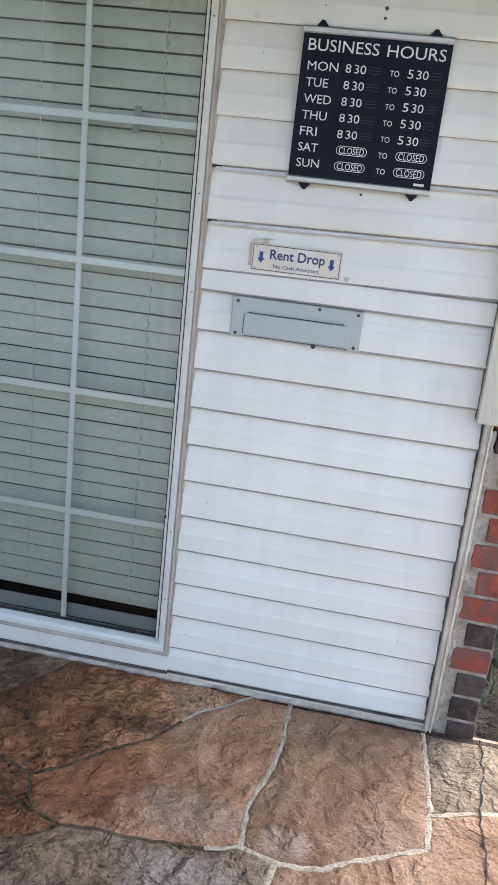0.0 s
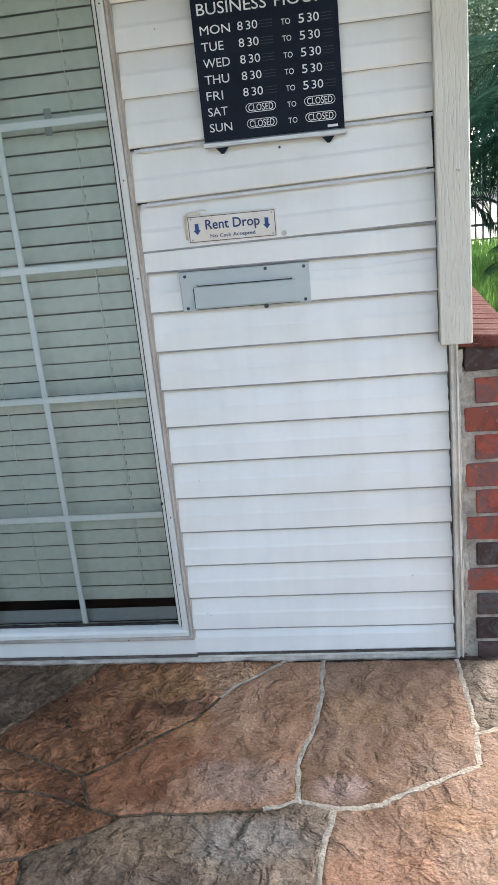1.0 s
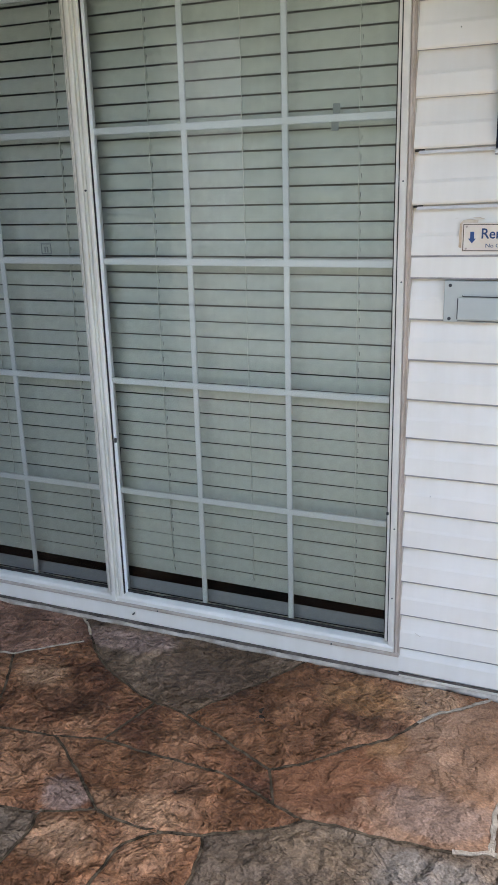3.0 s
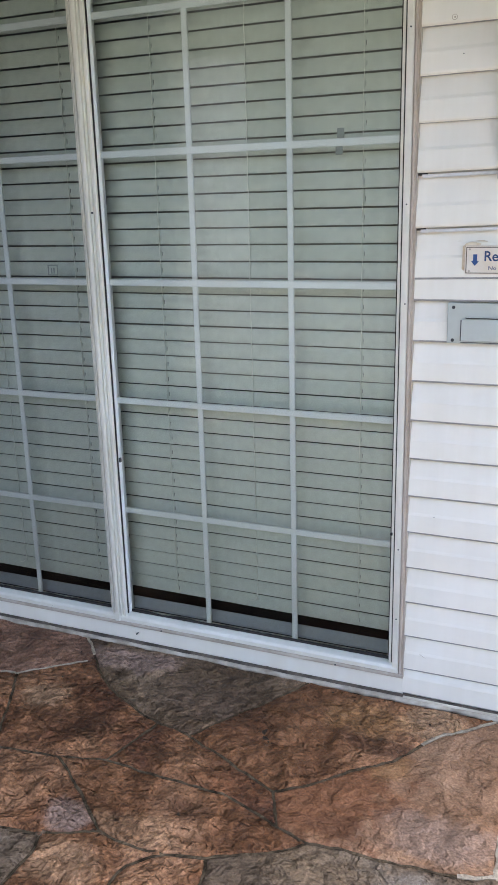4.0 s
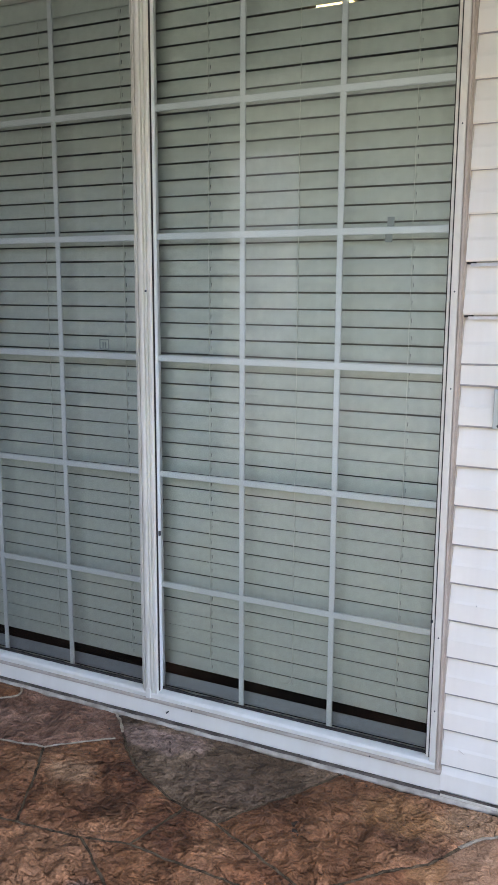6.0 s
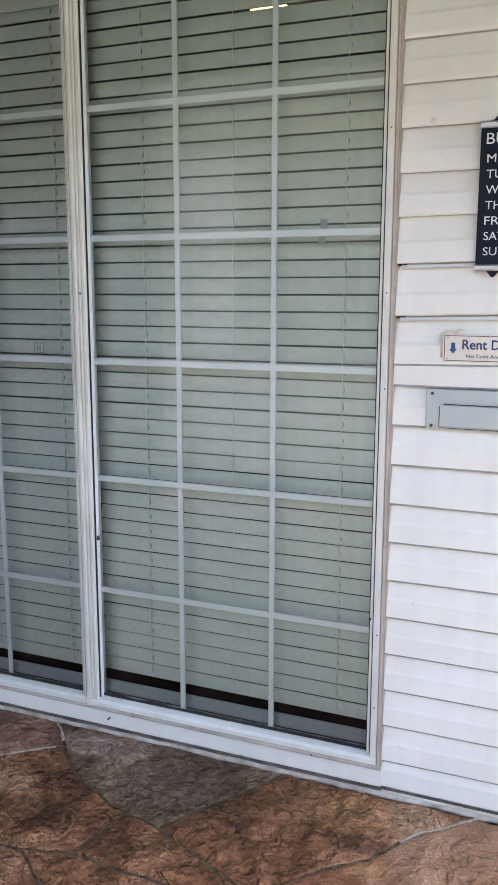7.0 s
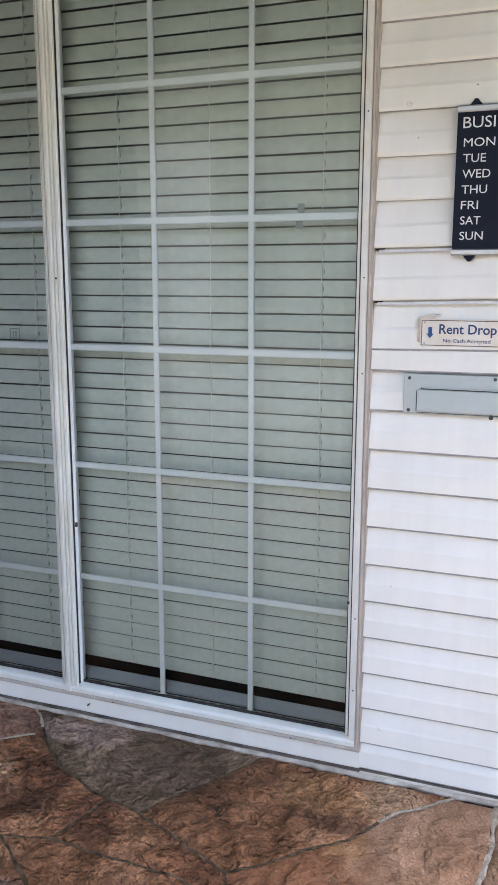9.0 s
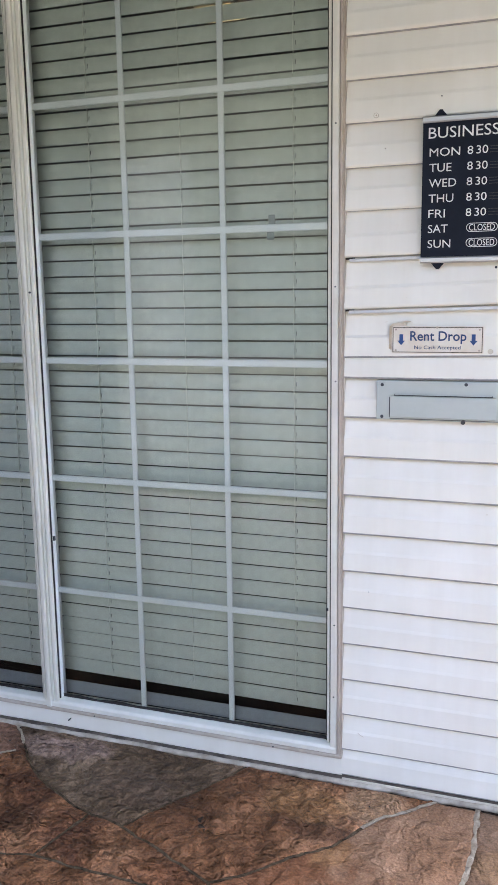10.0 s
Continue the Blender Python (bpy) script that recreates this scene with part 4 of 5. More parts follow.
# ---- mail slot ----
slot = thing("mail_slot", (0.263, 0, 1.007), "grey painted steel mail slot with a flap", "mail slot")
back = part("plate", boxed(0.102, 0.4245, -0.005, 0.008, 1.0075, 1.1055, 0.0015), STEEL, slot)
flap = part("flap", extrude_x(bmesh.new(), [(-0.005, 1.068), (-0.0075, 1.066), (-0.0105, 1.016), (-0.0085, 1.0135), (-0.0052, 1.0135)], 0.1365, 0.3885), STEEL, slot, "raised steel flap")
part("flap_shadow", boxed(0.1335, 0.1364, -0.0056, -0.0051, 1.014, 1.064), SCREW, flap)
bm = tube(bmesh.new(), [(0.146, -0.0085, 1.0705), (0.263, -0.0085, 1.0703), (0.381, -0.0085, 1.0705)], 0.0024, sides=8)
part("hinge_rod", bm, SCREW, flap, "dark hinge rod")
part("hinge_cover", boxed(0.1475, 0.3795, -0.0118, -0.0085, 1.0708, 1.0728), STEEL, flap)
for x, z in ((0.116, 1.0945), (0.318, 1.0985), (0.412, 1.0965), (0.411, 1.0165), (0.116, 1.0155)):
    bm = bmesh.new()
    disc(bm, x, z, -0.007, -0.005, 0.0042, 10)
    part("screw", bm, SCREW, back, "dark screw head")
bm = bmesh.new()
disc(bm, 0.3135, 1.0075, -0.0125, -0.004, 0.0055, 10)
part("lock_knob", bm, SCREW, slot)
part("lower_lip", boxed(0.1355, 0.396, -0.0062, -0.0051, 1.0100, 1.0115), SCREW, slot)

# ---- marks on the siding ----
ring = thing("wall_ring", (0.092, 0, 1.728), "small plastic ring anchor in the siding", "anchor", group="wall anchors")
bm = bmesh.new()
disc(bm, 0.092, 1.7305, -0.0036, 0.004, 0.0062, 12)
part("collar", bm, CHANNEL, ring)
bm = bmesh.new()
disc(bm, 0.0922, 1.7305, -0.0042, -0.0037, 0.0050, 12)
part("cap", bm, VINYL, ring)
bm = bmesh.new()
disc(bm, 0.0928, 1.7303, -0.0046, -0.0043, 0.0021, 10)
part("hole", bm, CHANNEL, ring)
for x, z, r in ((0.377, 1.765, 0.0042), (0.376, 1.745, 0.0035), (0.3765, 1.3735, 0.003), (0.1145, 1.655, 0.0012), (0.243, 1.762, 0.0016), (0.642, 0.245, 0.0010), (0.087, 0.55, 0.0009)):
    nail = thing("nail_hole", (x, 0, z), "small dark nail hole in the siding", "nail hole", group="nail holes")
    bm = bmesh.new()
    disc(bm, x, z, -0.0008, 0.006, r, 8)
    part("hole", bm, SCREW, nail)
scratch = thing("scratch_mark", (0.075, 0, 0.14), "thin scratch on the low siding", "scratch")
part("line", tube(bmesh.new(), [(0.062, 0.0, 0.147), (0.070, 0.0012, 0.141), (0.079, 0.002, 0.136)], 0.0007, sides=4), CHANNEL, scratch)
crease = thing("siding_crease", (0.5, 0, 1.05), "faint buckled crease in the siding beside the slot", "crease")
part("line", tube(bmesh.new(), [(0.43, 0.0045, 1.083), (0.50, 0.0046, 1.081), (0.56, 0.0048, 1.079), (0.65, 0.0042, 1.085), (0.72, 0.0036, 1.090)], 0.00045, sides=4), VINYL, crease)

# ---- brick skirt of the side wall ----
skirt = thing("brick_skirt", (0.834, 0.5, -0.05), "low red and brown brick skirt wall with sloped cap", "brick wall")
part("mortar", boxed(0.7825, 0.8865, 0.006, 2.6, -0.1, 0.812), MORTAR, skirt, "rough grey mortar")


def upright_smear(x0, x1, front, back, z0, z1, ragged, swell, seed, step=0.008):
    """An upright run of daubed filler with a torn outer edge and a lumpy face."""
    bm = bmesh.new()
    rows = []
    steps = int((z1 - z0) / step)
    for k in range(steps + 1):
        z = z0 + (z1 - z0) * k / steps
        e = x1 + ragged * (noise.noise((z * 17, seed, 0)) + 0.6 * noise.noise((z * 60, seed, 4)))
        f = [front + swell * noise.noise((z * 35, seed, 7 + 3 * i)) for i in range(3)]
        m = x0 + (e - x0) * (0.5 + 0.3 * noise.noise((z * 25, seed, 2)))
        rows.append([bm.verts.new(c) for c in ((x0, back, z), (x0, f[0], z), (m, f[1], z), (e, f[2] + 0.5 * swell, z), (e, back, z))])
    for a, b in zip(rows, rows[1:]):
        for i in range(5):
            bm.faces.new((a[i], a[(i + 1) % 5], b[(i + 1) % 5], b[i]))
    bm.faces.new(rows[0])
    bm.faces.new(rows[-1])
    return bm


part("mortar_smear", upright_smear(0.7740, 0.7905, -0.001, 0.02, 0.0, 0.805, 0.0065, 0.006, 2.0), MORTAR, skirt, "mortar smeared along the trim")
part("mortar_smear", upright_smear(0.7738, 0.7775, -0.006, 0.0, 0.02, 0.86, 0.0030, 0.004, 5.0), CAULK, skirt, "old filler daubed along the trim")
part("mortar_smear", upright_smear(0.7740, 0.7845, -0.003, 0.02, 0.805, 0.862, 0.004, 0.004, 8.0), CAULK, skirt)


def brick_mesh(w, material, seed):
    bm = boxed(-w / 2, w / 2, -0.1, 0.1, -0.0328, 0.0328, 0.003)
    for v in bm.verts:
        v.co += 0.0034 * noise.noise_vector(v.co * 40 + Vector((seed, 0, 0)))
    return mesh_of("brick", bm, material)


WIDE = [brick_mesh(0.104, RED_BRICK, 1), brick_mesh(0.104, BROWN_BRICK, 2)]
NARROW = [brick_mesh(0.0765, RED_BRICK, 3), brick_mesh(0.0765, BROWN_BRICK, 4)]
BROWN = (0, 1, 2, 4)
for c in range(11):
    z = 0.0005 + 0.0752 * c
    meshes, x = (NARROW, 0.8505) if c % 2 == 0 else (WIDE, 0.8375)
    if c == 1:
        meshes, x = NARROW, 0.847
    for j in range(6):
        piece("brick", meshes[1 if c in BROWN or (j and (c * 7 + j * 3) % 5 == 0) else 0], skirt, (x, 0.1 + 0.212 * j - (0.0 if c % 2 == 0 or j == 0 else 0.1), z), (0, 0, random.uniform(-0.6, 0.6)))
DARKCAP = brick_mesh(0.116, BROWN_BRICK, 5)
for j in range(6):
    piece("brick", DARKCAP, skirt, (0.847, 0.096 + 0.212 * j, 0.8375))
bm = boxed(-0.075, 0.066, -0.034, 0.034, -0.016, 0.016, 0.004)
for v in bm.verts:
    v.co += 0.0016 * noise.noise_vector(v.co * 40)
CAPBRICK = mesh_of("cap_brick", bm, CAPRED)
for j in range(26):
    piece("cap_brick", CAPBRICK, skirt, (0.851, 0.012 + 0.074 * j, 0.8815 - 0.0004 * (j % 3)), (0, 4.5, random.uniform(-0.8, 0.8)))

part("dark_seam", upright_smear(0.7520, 0.7484, -0.0012, 0.014, 0.01, 0.885, 0.0026, 0.0014, 11.0, 0.006), FOOT, corner, "dirty torn filler beside the trim")

# ---- paved floor ----
slab = solid("floor", boxed(-4.0, 1.75, -3.0, 0.0145, -0.2, -0.0115), SLAB, "stamped and stained flagstone-pattern concrete porch floor", "floor")
solid("joint_bed", boxed(-1.82, 1.72, -1.12, 0.0, -0.0113, -0.0095), JOINT, "dark joints between the flagstones", "floor")
NODE = {}
for line in ("p0 -1.80 -.006 w0 -1.41 -.006 w1 -1.022 -.006 w2 -.250 -.008 w3 .275 -.016 w4 .384 -.020 w5 .750 -.026 wr 1.70 -.012",
             "a1 -.915 -.120 a2 -1.10 -.272 L0 -1.80 -.25 L1 -1.80 -.43 L2 -1.80 -.72 L3 -1.80 -.97 lv -.930 -.582 n7 -.468 -.364 nA -.573 -.343",
             "nB -.617 -.530 nE -.745 -.560 n1 -.181 -.488 nC -.278 -.538 nD -.134 -.590 n4 -.052 -.615 n5 .345 -.568 n6 .423 -.591 n8 .530 -.581",
             "n9 .752 -.455 f2 .761 -.344 r1 1.70 -.10 nG -.504 -.747 nL -.622 -.802 nV -.240 -.738 nM -.330 -.762",
             "q0 -1.80 -1.1 q1 -.600 -1.1 q2 -.400 -1.1 q3 -.190 -1.1 q4 .390 -1.1 q5 .800 -1.1 r2 1.70 -1.1"):
    w = line.split()
    for a, x, y in zip(w[::3], w[1::3], w[2::3]):
        NODE[a] = Vector((float(x), float(y)))
# bends of the longer joints, between their ends
BEND = {"w3 n1": ".144 -.141 .071 -.252 -.020 -.343 -.100 -.427", "w4 n5": ".377 -.265 .340 -.433", "n5 n4": ".270 -.593 .108 -.606 -.010 -.608",
        "w5 f2": ".757 -.140", "n8 n9": ".564 -.551 .672 -.497", "n6 n8": ".470 -.592", "w2 n7": "-.317 -.120 -.390 -.225", "w1 a1": "-.935 -.095",
        "a1 nA": "-.876 -.163 -.780 -.245 -.645 -.315", "n7 n1": "-.400 -.392 -.284 -.441", "nB nC": "-.449 -.535", "n4 nV": "-.119 -.671",
        "nM nG": "-.435 -.764", "nE nG": "-.680 -.603 -.616 -.655", "a2 lv": "-1.031 -.385 -.979 -.493", "n6 q4": ".418 -.655 .403 -.729", "nL q1": "-.606 -.868",
        "nM q2": "-.391 -.838", "nV q3": "-.219 -.804", "f2 r1": ".919 -.293", "a2 L1": "-1.24 -.297", "nL L3": "-.735 -.825", "w0 L0": "-1.42 -.09"}


def joint(a, b):
    """The run of a joint from one node to the next, with a fine natural wander."""
    key = f"{a} {b}"
    flip = key not in BEND and f"{b} {a}" in BEND
    first, last = (b, a) if flip or (key not in BEND and a > b) else (a, b)
    mids = [float(v) for v in BEND.get(f"{first} {last}", "").split()]
    pts = [NODE[first], *(Vector(p) for p in zip(mids[::2], mids[1::2])), NODE[last]]
    run = []
    for i in range(len(pts) - 1):
        p0, p1, p2, p3 = pts[max(i - 1, 0)], pts[i], pts[i + 1], pts[min(i + 2, len(pts) - 1)]
        n = max(2, int((p2 - p1).length / 0.012))
        for k in range(n):
            t = k / n
            run.append(0.5 * (2 * p1 + (p2 - p0) * t + (2 * p0 - 5 * p1 + 4 * p2 - p3) * t * t + (3 * p1 - p0 - 3 * p2 + p3) * t ** 3))
    run.append(pts[-1])
    amp = 0.0 if first[0] == last[0] == "w" or (first == "p0") else 0.0045
    for k, p in enumerate(run):
        ease = min(1, k / 3, (len(run) - 1 - k) / 3)
        run[k] = p + ease * amp * Vector((noise.noise((p.x * 26, p.y * 26, 0.3)), noise.noise((p.x * 26, p.y * 26, 7.7))))
    return run[::-1] if first != a else run


def floor_height(x, y):
    v = Vector((x, y, 0))
    return 0.0038 * noise.noise(v * 6) + 0.0034 * noise.noise(v * 15 + Vector((3, 1, 0))) + 0.0022 * noise.noise(v * 38) - 0.0015


def inward(loop, d):
    """A closed loop moved in by d; the loop runs counter-clockwise."""
    out, n = [], len(loop)
    for i in range(n):
        t = loop[(i + 1) % n] - loop[i - 1]
        t = t.normalized() if t.length > 1e-9 else Vector((1, 0))
        out.append(loop[i] + d * Vector((-t.y, t.x)))
    return out


def chiselled(x, y):
    """Folds of split slate: rounded crests with sharp hollows between them."""
    v = Vector((x, y, 0))
    w = v + 0.045 * noise.noise_vector(v * 6.0)
    return 0.020 * (abs(noise.noise(w * 9)) - 0.2) + 0.013 * (abs(noise.noise(w * 20 + Vector((5, 2, 1)))) - 0.2) + 0.006 * (abs(noise.noise(w * 43)) - 0.2)


def flagstone(ring, material, depth=1.0):
    names = ring.split()
    loop = []
    for a, b in zip(names, names[1:] + names[:1]):
        loop += joint(a, b)[:-1]
    if sum(a.x * b.y - b.x * a.y for a, b in zip(loop, loop[1:] + loop[:1])) < 0:
        loop.reverse()
    outer, rim = inward(loop, 0.0028), inward(loop, 0.0085)
    xs, ys = [p.x for p in rim], [p.y for p in rim]
    step = 0.0085 if -1.25 < sum(xs) / len(xs) < 1.0 else 0.02
    core = np.array([tuple(p) for p in inward(loop, 0.0125)])
    gx, gy = np.meshgrid(np.arange(min(xs), max(xs), step), np.arange(min(ys), max(ys), step))
    spot = np.stack([gx.ravel(), gy.ravel()], 1) + np.random.default_rng(7).uniform(-0.22, 0.22, (gx.size, 2)) * step
    kept = np.zeros(len(spot), bool)
    for a, b in zip(core, np.roll(core, -1, 0)):
        if a[1] != b[1]:
            kept ^= ((a[1] > spot[:, 1]) != (b[1] > spot[:, 1])) & (spot[:, 0] < (b[0] - a[0]) * (spot[:, 1] - a[1]) / (b[1] - a[1]) + a[0])
    grid = [Vector(p) for p in spot[kept].tolist()]
    near = KDTree(len(rim))
    for i, p in enumerate(rim):
        near.insert((p.x, p.y, 0), i)
    near.balance()
    verts, _, faces, *_ = delaunay_2d_cdt(rim + grid, [], [list(range(len(rim)))], 1, 1e-5)
    bm = bmesh.new()
    top = []
    for p in verts:
        ease = min(1.0, near.find((p.x, p.y, 0))[2] / 0.03)
        top.append(bm.verts.new((p.x, p.y, floor_height(p.x, p.y) + depth * ease * chiselled(p.x, p.y))))
    for f in faces:
        bm.faces.new([top[i] for i in f])
    bm.verts.index_update()
    edge = [e for e in bm.edges if e.is_boundary]
    mids = {}
    for e in edge:
        for v in e.verts:
            if v not in mids:
                p = min(range(len(rim)), key=lambda i: (rim[i].x - v.co.x) ** 2 + (rim[i].y - v.co.y) ** 2)
                mids[v] = bm.verts.new((outer[p].x, outer[p].y, v.co.z - 0.0045)), bm.verts.new((outer[p].x, outer[p].y, -0.0150))
    for e in edge:
        a, b = e.verts
        for q in ((a, b, mids[b][0], mids[a][0]), (mids[a][0], mids[b][0], mids[b][1], mids[a][1])):
            if len(set(q)) == 4:
                try:
                    bm.faces.new(q)
                except ValueError:
                    pass
    return part("flagstone", bm, material, slab, smooth=True)


for ring, material in (("p0 w0 L0", RUST), ("w0 w1 a1 a2 L1 L0", MAUVE), ("w1 w2 n7 nA a1", SLATE), ("w2 w3 n1 n7", RUST), ("w3 w4 n5 n4 nD n1", CLAY),
                       ("w4 w5 f2 n9 n8 n6 n5", TAN), ("a1 nA nB nE lv a2", DARK), ("nA n7 n1 nD nC nB", DARK), ("nB nC nD n4 nV nM nG nE", RUST), ("a2 lv L2 L1", DARK),
                       ("lv nE nG nL L3 L2", DARK), ("nL nG nM q2 q1", RUST), ("nM nV q3 q2", RUST), ("nV n4 n5 n6 q4 q3", GREY), ("n6 n8 n9 f2 r1 r2 q5 q4", ORANGE), ("w5 wr r1 f2", GREY), ("nL q1 q0 L3", GREY)):
    flagstone(ring, material, {CLAY: 0.38, TAN: 0.38, ORANGE: 0.42, GREY: 0.6, SLATE: 0.85}.get(material, 1.0))


for x, y, r in ((-1.023, -0.102, 0.004), (-0.984, -0.1, 0.0028), (-0.953, -0.244, 0.0025), (-0.997, -0.026, 0.003), (0.114, -0.094, 0.003), (-0.172, -0.042, 0.003)):
    bm = bmesh.new()
    bmesh.ops.create_icosphere(bm, subdivisions=1, radius=1.0, matrix=pose(x, y, floor_height(x, y) + 0.0012) @ Matrix.Diagonal((r, r * 1.3, 0.0012, 1)))
    part("speck", bm, GAP, slab, "dark grit speck")


def grout_run(a, b, t0=0.0, t1=1.0, wide=0.0075, material=GROUT, name="grout_line", label="pale grey grout line", drop=0.0):
    """Filling of a joint, uneven in width."""
    run = joint(a, b)
    run = run[int(t0 * (len(run) - 1)):int(t1 * (len(run) - 1)) + 1]
    bm = bmesh.new()
    rows = []
    for k, p in enumerate(run):
        d = (run[min(k + 1, len(run) - 1)] - run[max(k - 1, 0)]).normalized()
        s = Vector((-d.y, d.x))
        w0 = wide * 0.86 * (0.75 + 0.6 * noise.noise((p.x * 30, p.y * 30, 1.0)) + 0.45 * noise.noise((p.x * 110, p.y * 110, 2.0)))
        w1 = wide * 0.86 * (0.75 + 0.6 * noise.noise((p.x * 30, p.y * 30, 11.0)) + 0.4 * noise.noise((p.x * 90, p.y * 90, 12.0)))
        z = floor_height(p.x, p.y) - drop
        rows.append([bm.verts.new((q.x, q.y, h)) for q, h in ((p + s * w0, -0.0125), (p + s * w0 * 0.97, z - 0.0004), (p, z + 0.0004), (p - s * w1 * 0.97, z - 0.0004), (p - s * w1, -0.0125))])
    for x, y in zip(rows, rows[1:]):
        for i in range(4):
            bm.faces.new((x[i], x[i + 1], y[i + 1], y[i]))
    bm.faces.new(rows[0])
    bm.faces.new(rows[-1])
    return part(name, bm, material, slab, label)


for a, b, t0, t1, w in (("w3", "n1", 0, 0.36, 0.006), ("w4", "n5", 0, 1, 0.0095), ("n5", "n4", 0, 0.22, 0.008), ("n5", "n6", 0, 1, 0.0115), ("n6", "n8", 0, 1, 0.0115), ("n8", "n9", 0, 1, 0.011),
                        ("n9", "f2", 0, 1, 0.0095), ("w5", "f2", 0, 1, 0.0095), ("f2", "r1", 0, 1, 0.0095), ("n6", "q4", 0, 1, 0.0085), ("w1", "a1", 0, 0.8, 0.0055), ("a1", "a2", 0.2, 1, 0.004),
                        ("a2", "L1", 0, 1, 0.004), ("w0", "L0", 0, 0.6, 0.005)):
    grout_run(a, b, t0, t1, w)
for pair in "w2 n7,n7 nA,a1 nA,a2 lv,nA nB,nB nE,nE lv,n7 n1,n1 nD,nD nC,nB nC,nD n4,n4 nV,nV nM,nM nG,nE nG,lv L2,nG nL,nL L3,nM q2,nV q3,nL q1".split(","):
    grout_run(*pair.split(), 0.0, 1.0, 0.0058, SEAM, "joint_line", "dark earthy joint", 0.0030)
grout_run("w3", "n1", 0.36, 1.0, 0.0062, SEAM, "joint_line", "dark earthy joint", 0.0025)
grout_run("n5", "n4", 0.22, 1.0, 0.0060, SEAM, "joint_line", "dark earthy joint", 0.0025)


def crack(pts, seed):
    bm = bmesh.new()
    run = []
    for p, q in zip(pts, pts[1:]):
        n = int((Vector(q) - Vector(p)).length / 0.012)
        run += [Vector(p).lerp(Vector(q), k / n) for k in range(n)]
    rows = []
    for p in run:
        x = p.x + 0.007 * noise.noise((p.y * 22, seed, 0)) + 0.004 * noise.noise((p.y * 70, seed, 0))
        w = 0.0019 + 0.0026 * max(0, noise.noise((p.y * 18, seed, 5)))
        z = floor_height(x, p.y) + 0.5 * chiselled(x, p.y) + 0.0022
        rows.append([bm.verts.new((x - w, p.y, z)), bm.verts.new((x + w, p.y, z)), bm.verts.new((x + w, p.y, z - 0.006)), bm.verts.new((x - w, p.y, z - 0.006))])
    for a, b in zip(rows, rows[1:]):
        for i in range(4):
            bm.faces.new((a[i], a[(i + 1) % 4], b[(i + 1) % 4], b[i]))
    return part("crack", bm, GAP, slab, "thin dark crack")


crack([(0.905, -0.012), (0.901, -0.146), (0.882, -0.29), (0.881, -0.45), (0.876, -0.62), (0.87, -1.0)], 3.0)

# ---- garden beyond the corner ----
bm = bmesh.new()
n = 40
rows = []
for i in range(n + 1):
    u = (i / n) * 2 - 1
    rows.append([bm.verts.new((400 * u ** 5 + 6 * u, 400 * (2 * j / n - 1) ** 5 + 6 * (2 * j / n - 1), -0.11)) for j in range(n + 1)])
for i in range(n):
    for j in range(n):
        bm.faces.new((rows[i][j], rows[i + 1][j], rows[i + 1][j + 1], rows[i][j + 1]))
solid("ground", bm, LAWN, "sunlit green lawn round the house", "ground")
# never in view: added ground whose grey sets the bounced light
solid("front_drive", boxed(-30, 30, -17.0, -3.0, -0.108, -0.07), ASPHALT, "unseen grey drive added to set the light bounced to the porch", "pavement")
solid("road", boxed(-60, 80, 11.9, 24.5, -0.108, -0.085), ROAD, "pale concrete drive beyond the fence", "road")
# second box is unseen ground, kept dark to cut green bounce from the lawn
bm = box(boxed(0.888, 6.0, 0.016, 4.4, -0.109, -0.088), 1.76, 6.0, -3.0, 0.015, -0.109, -0.088)
for i in range(14):
    for j in range(29):
        x, y = 0.89 + 0.075 * i, 0.015 + 0.15 * j
        r = 0.045 + 0.02 * random.random()
        m = pose(x + random.uniform(-0.03, 0.03), y + random.uniform(-0.05, 0.05), -0.10, random.uniform(0, 360), random.uniform(0, 360), 0) @ Matrix.Diagonal((r, r * 1.4, r * 0.5, 1))
        bmesh.ops.create_icosphere(bm, subdivisions=1, radius=1.0, matrix=m)
solid("mulch_bed", bm, SOIL, "dark mulch bed at the foot of the brick", "mulch", kind="stuff")


def blades(bm, x0, x1, y0, y1, count, high, rnd, z=-0.11):
    for _ in range(count):
        x, y = rnd.uniform(x0, x1), rnd.uniform(y0, y1)
        a, h, w, lean = rnd.uniform(0, 6.28), high * rnd.uniform(0.5, 1.2), high * 0.035 + 0.003, rnd.uniform(0.1, 0.55)
        d, s = Vector((math.cos(a), math.sin(a), 0)), Vector((-math.sin(a), math.cos(a), 0)) * w
        p = Vector((x, y, z))
        m = p + d * h * lean * 0.4 + Vector((0, 0, h * 0.6))
        t = p + d * h * lean + Vector((0, 0, h))
        v = [bm.verts.new(c) for c in (p - s, p + s, m + s * 0.7, m - s * 0.7, t)]
        bm.faces.new((v[0], v[1], v[2], v[3]))
        bm.faces.new((v[3], v[2], v[4]))


rnd = random.Random(4)
bm = bmesh.new()
blades(bm, 1.1, 3.2, 4.4, 8.5, 9000, 0.22, rnd)
blades(bm, 1.6, 4.2, 8.0, 11.3, 3500, 0.16, rnd)
solid("grass", bm, BLADE, "long bright green grass in the sun", "grass", kind="stuff")
bm = bmesh.new()
blades(bm, 0.91, 1.5, 0.25, 1.4, 260, 0.09, rnd, -0.08)
solid("weeds", bm, LEAF, "small green weeds in the mulch", "weeds", kind="stuff")

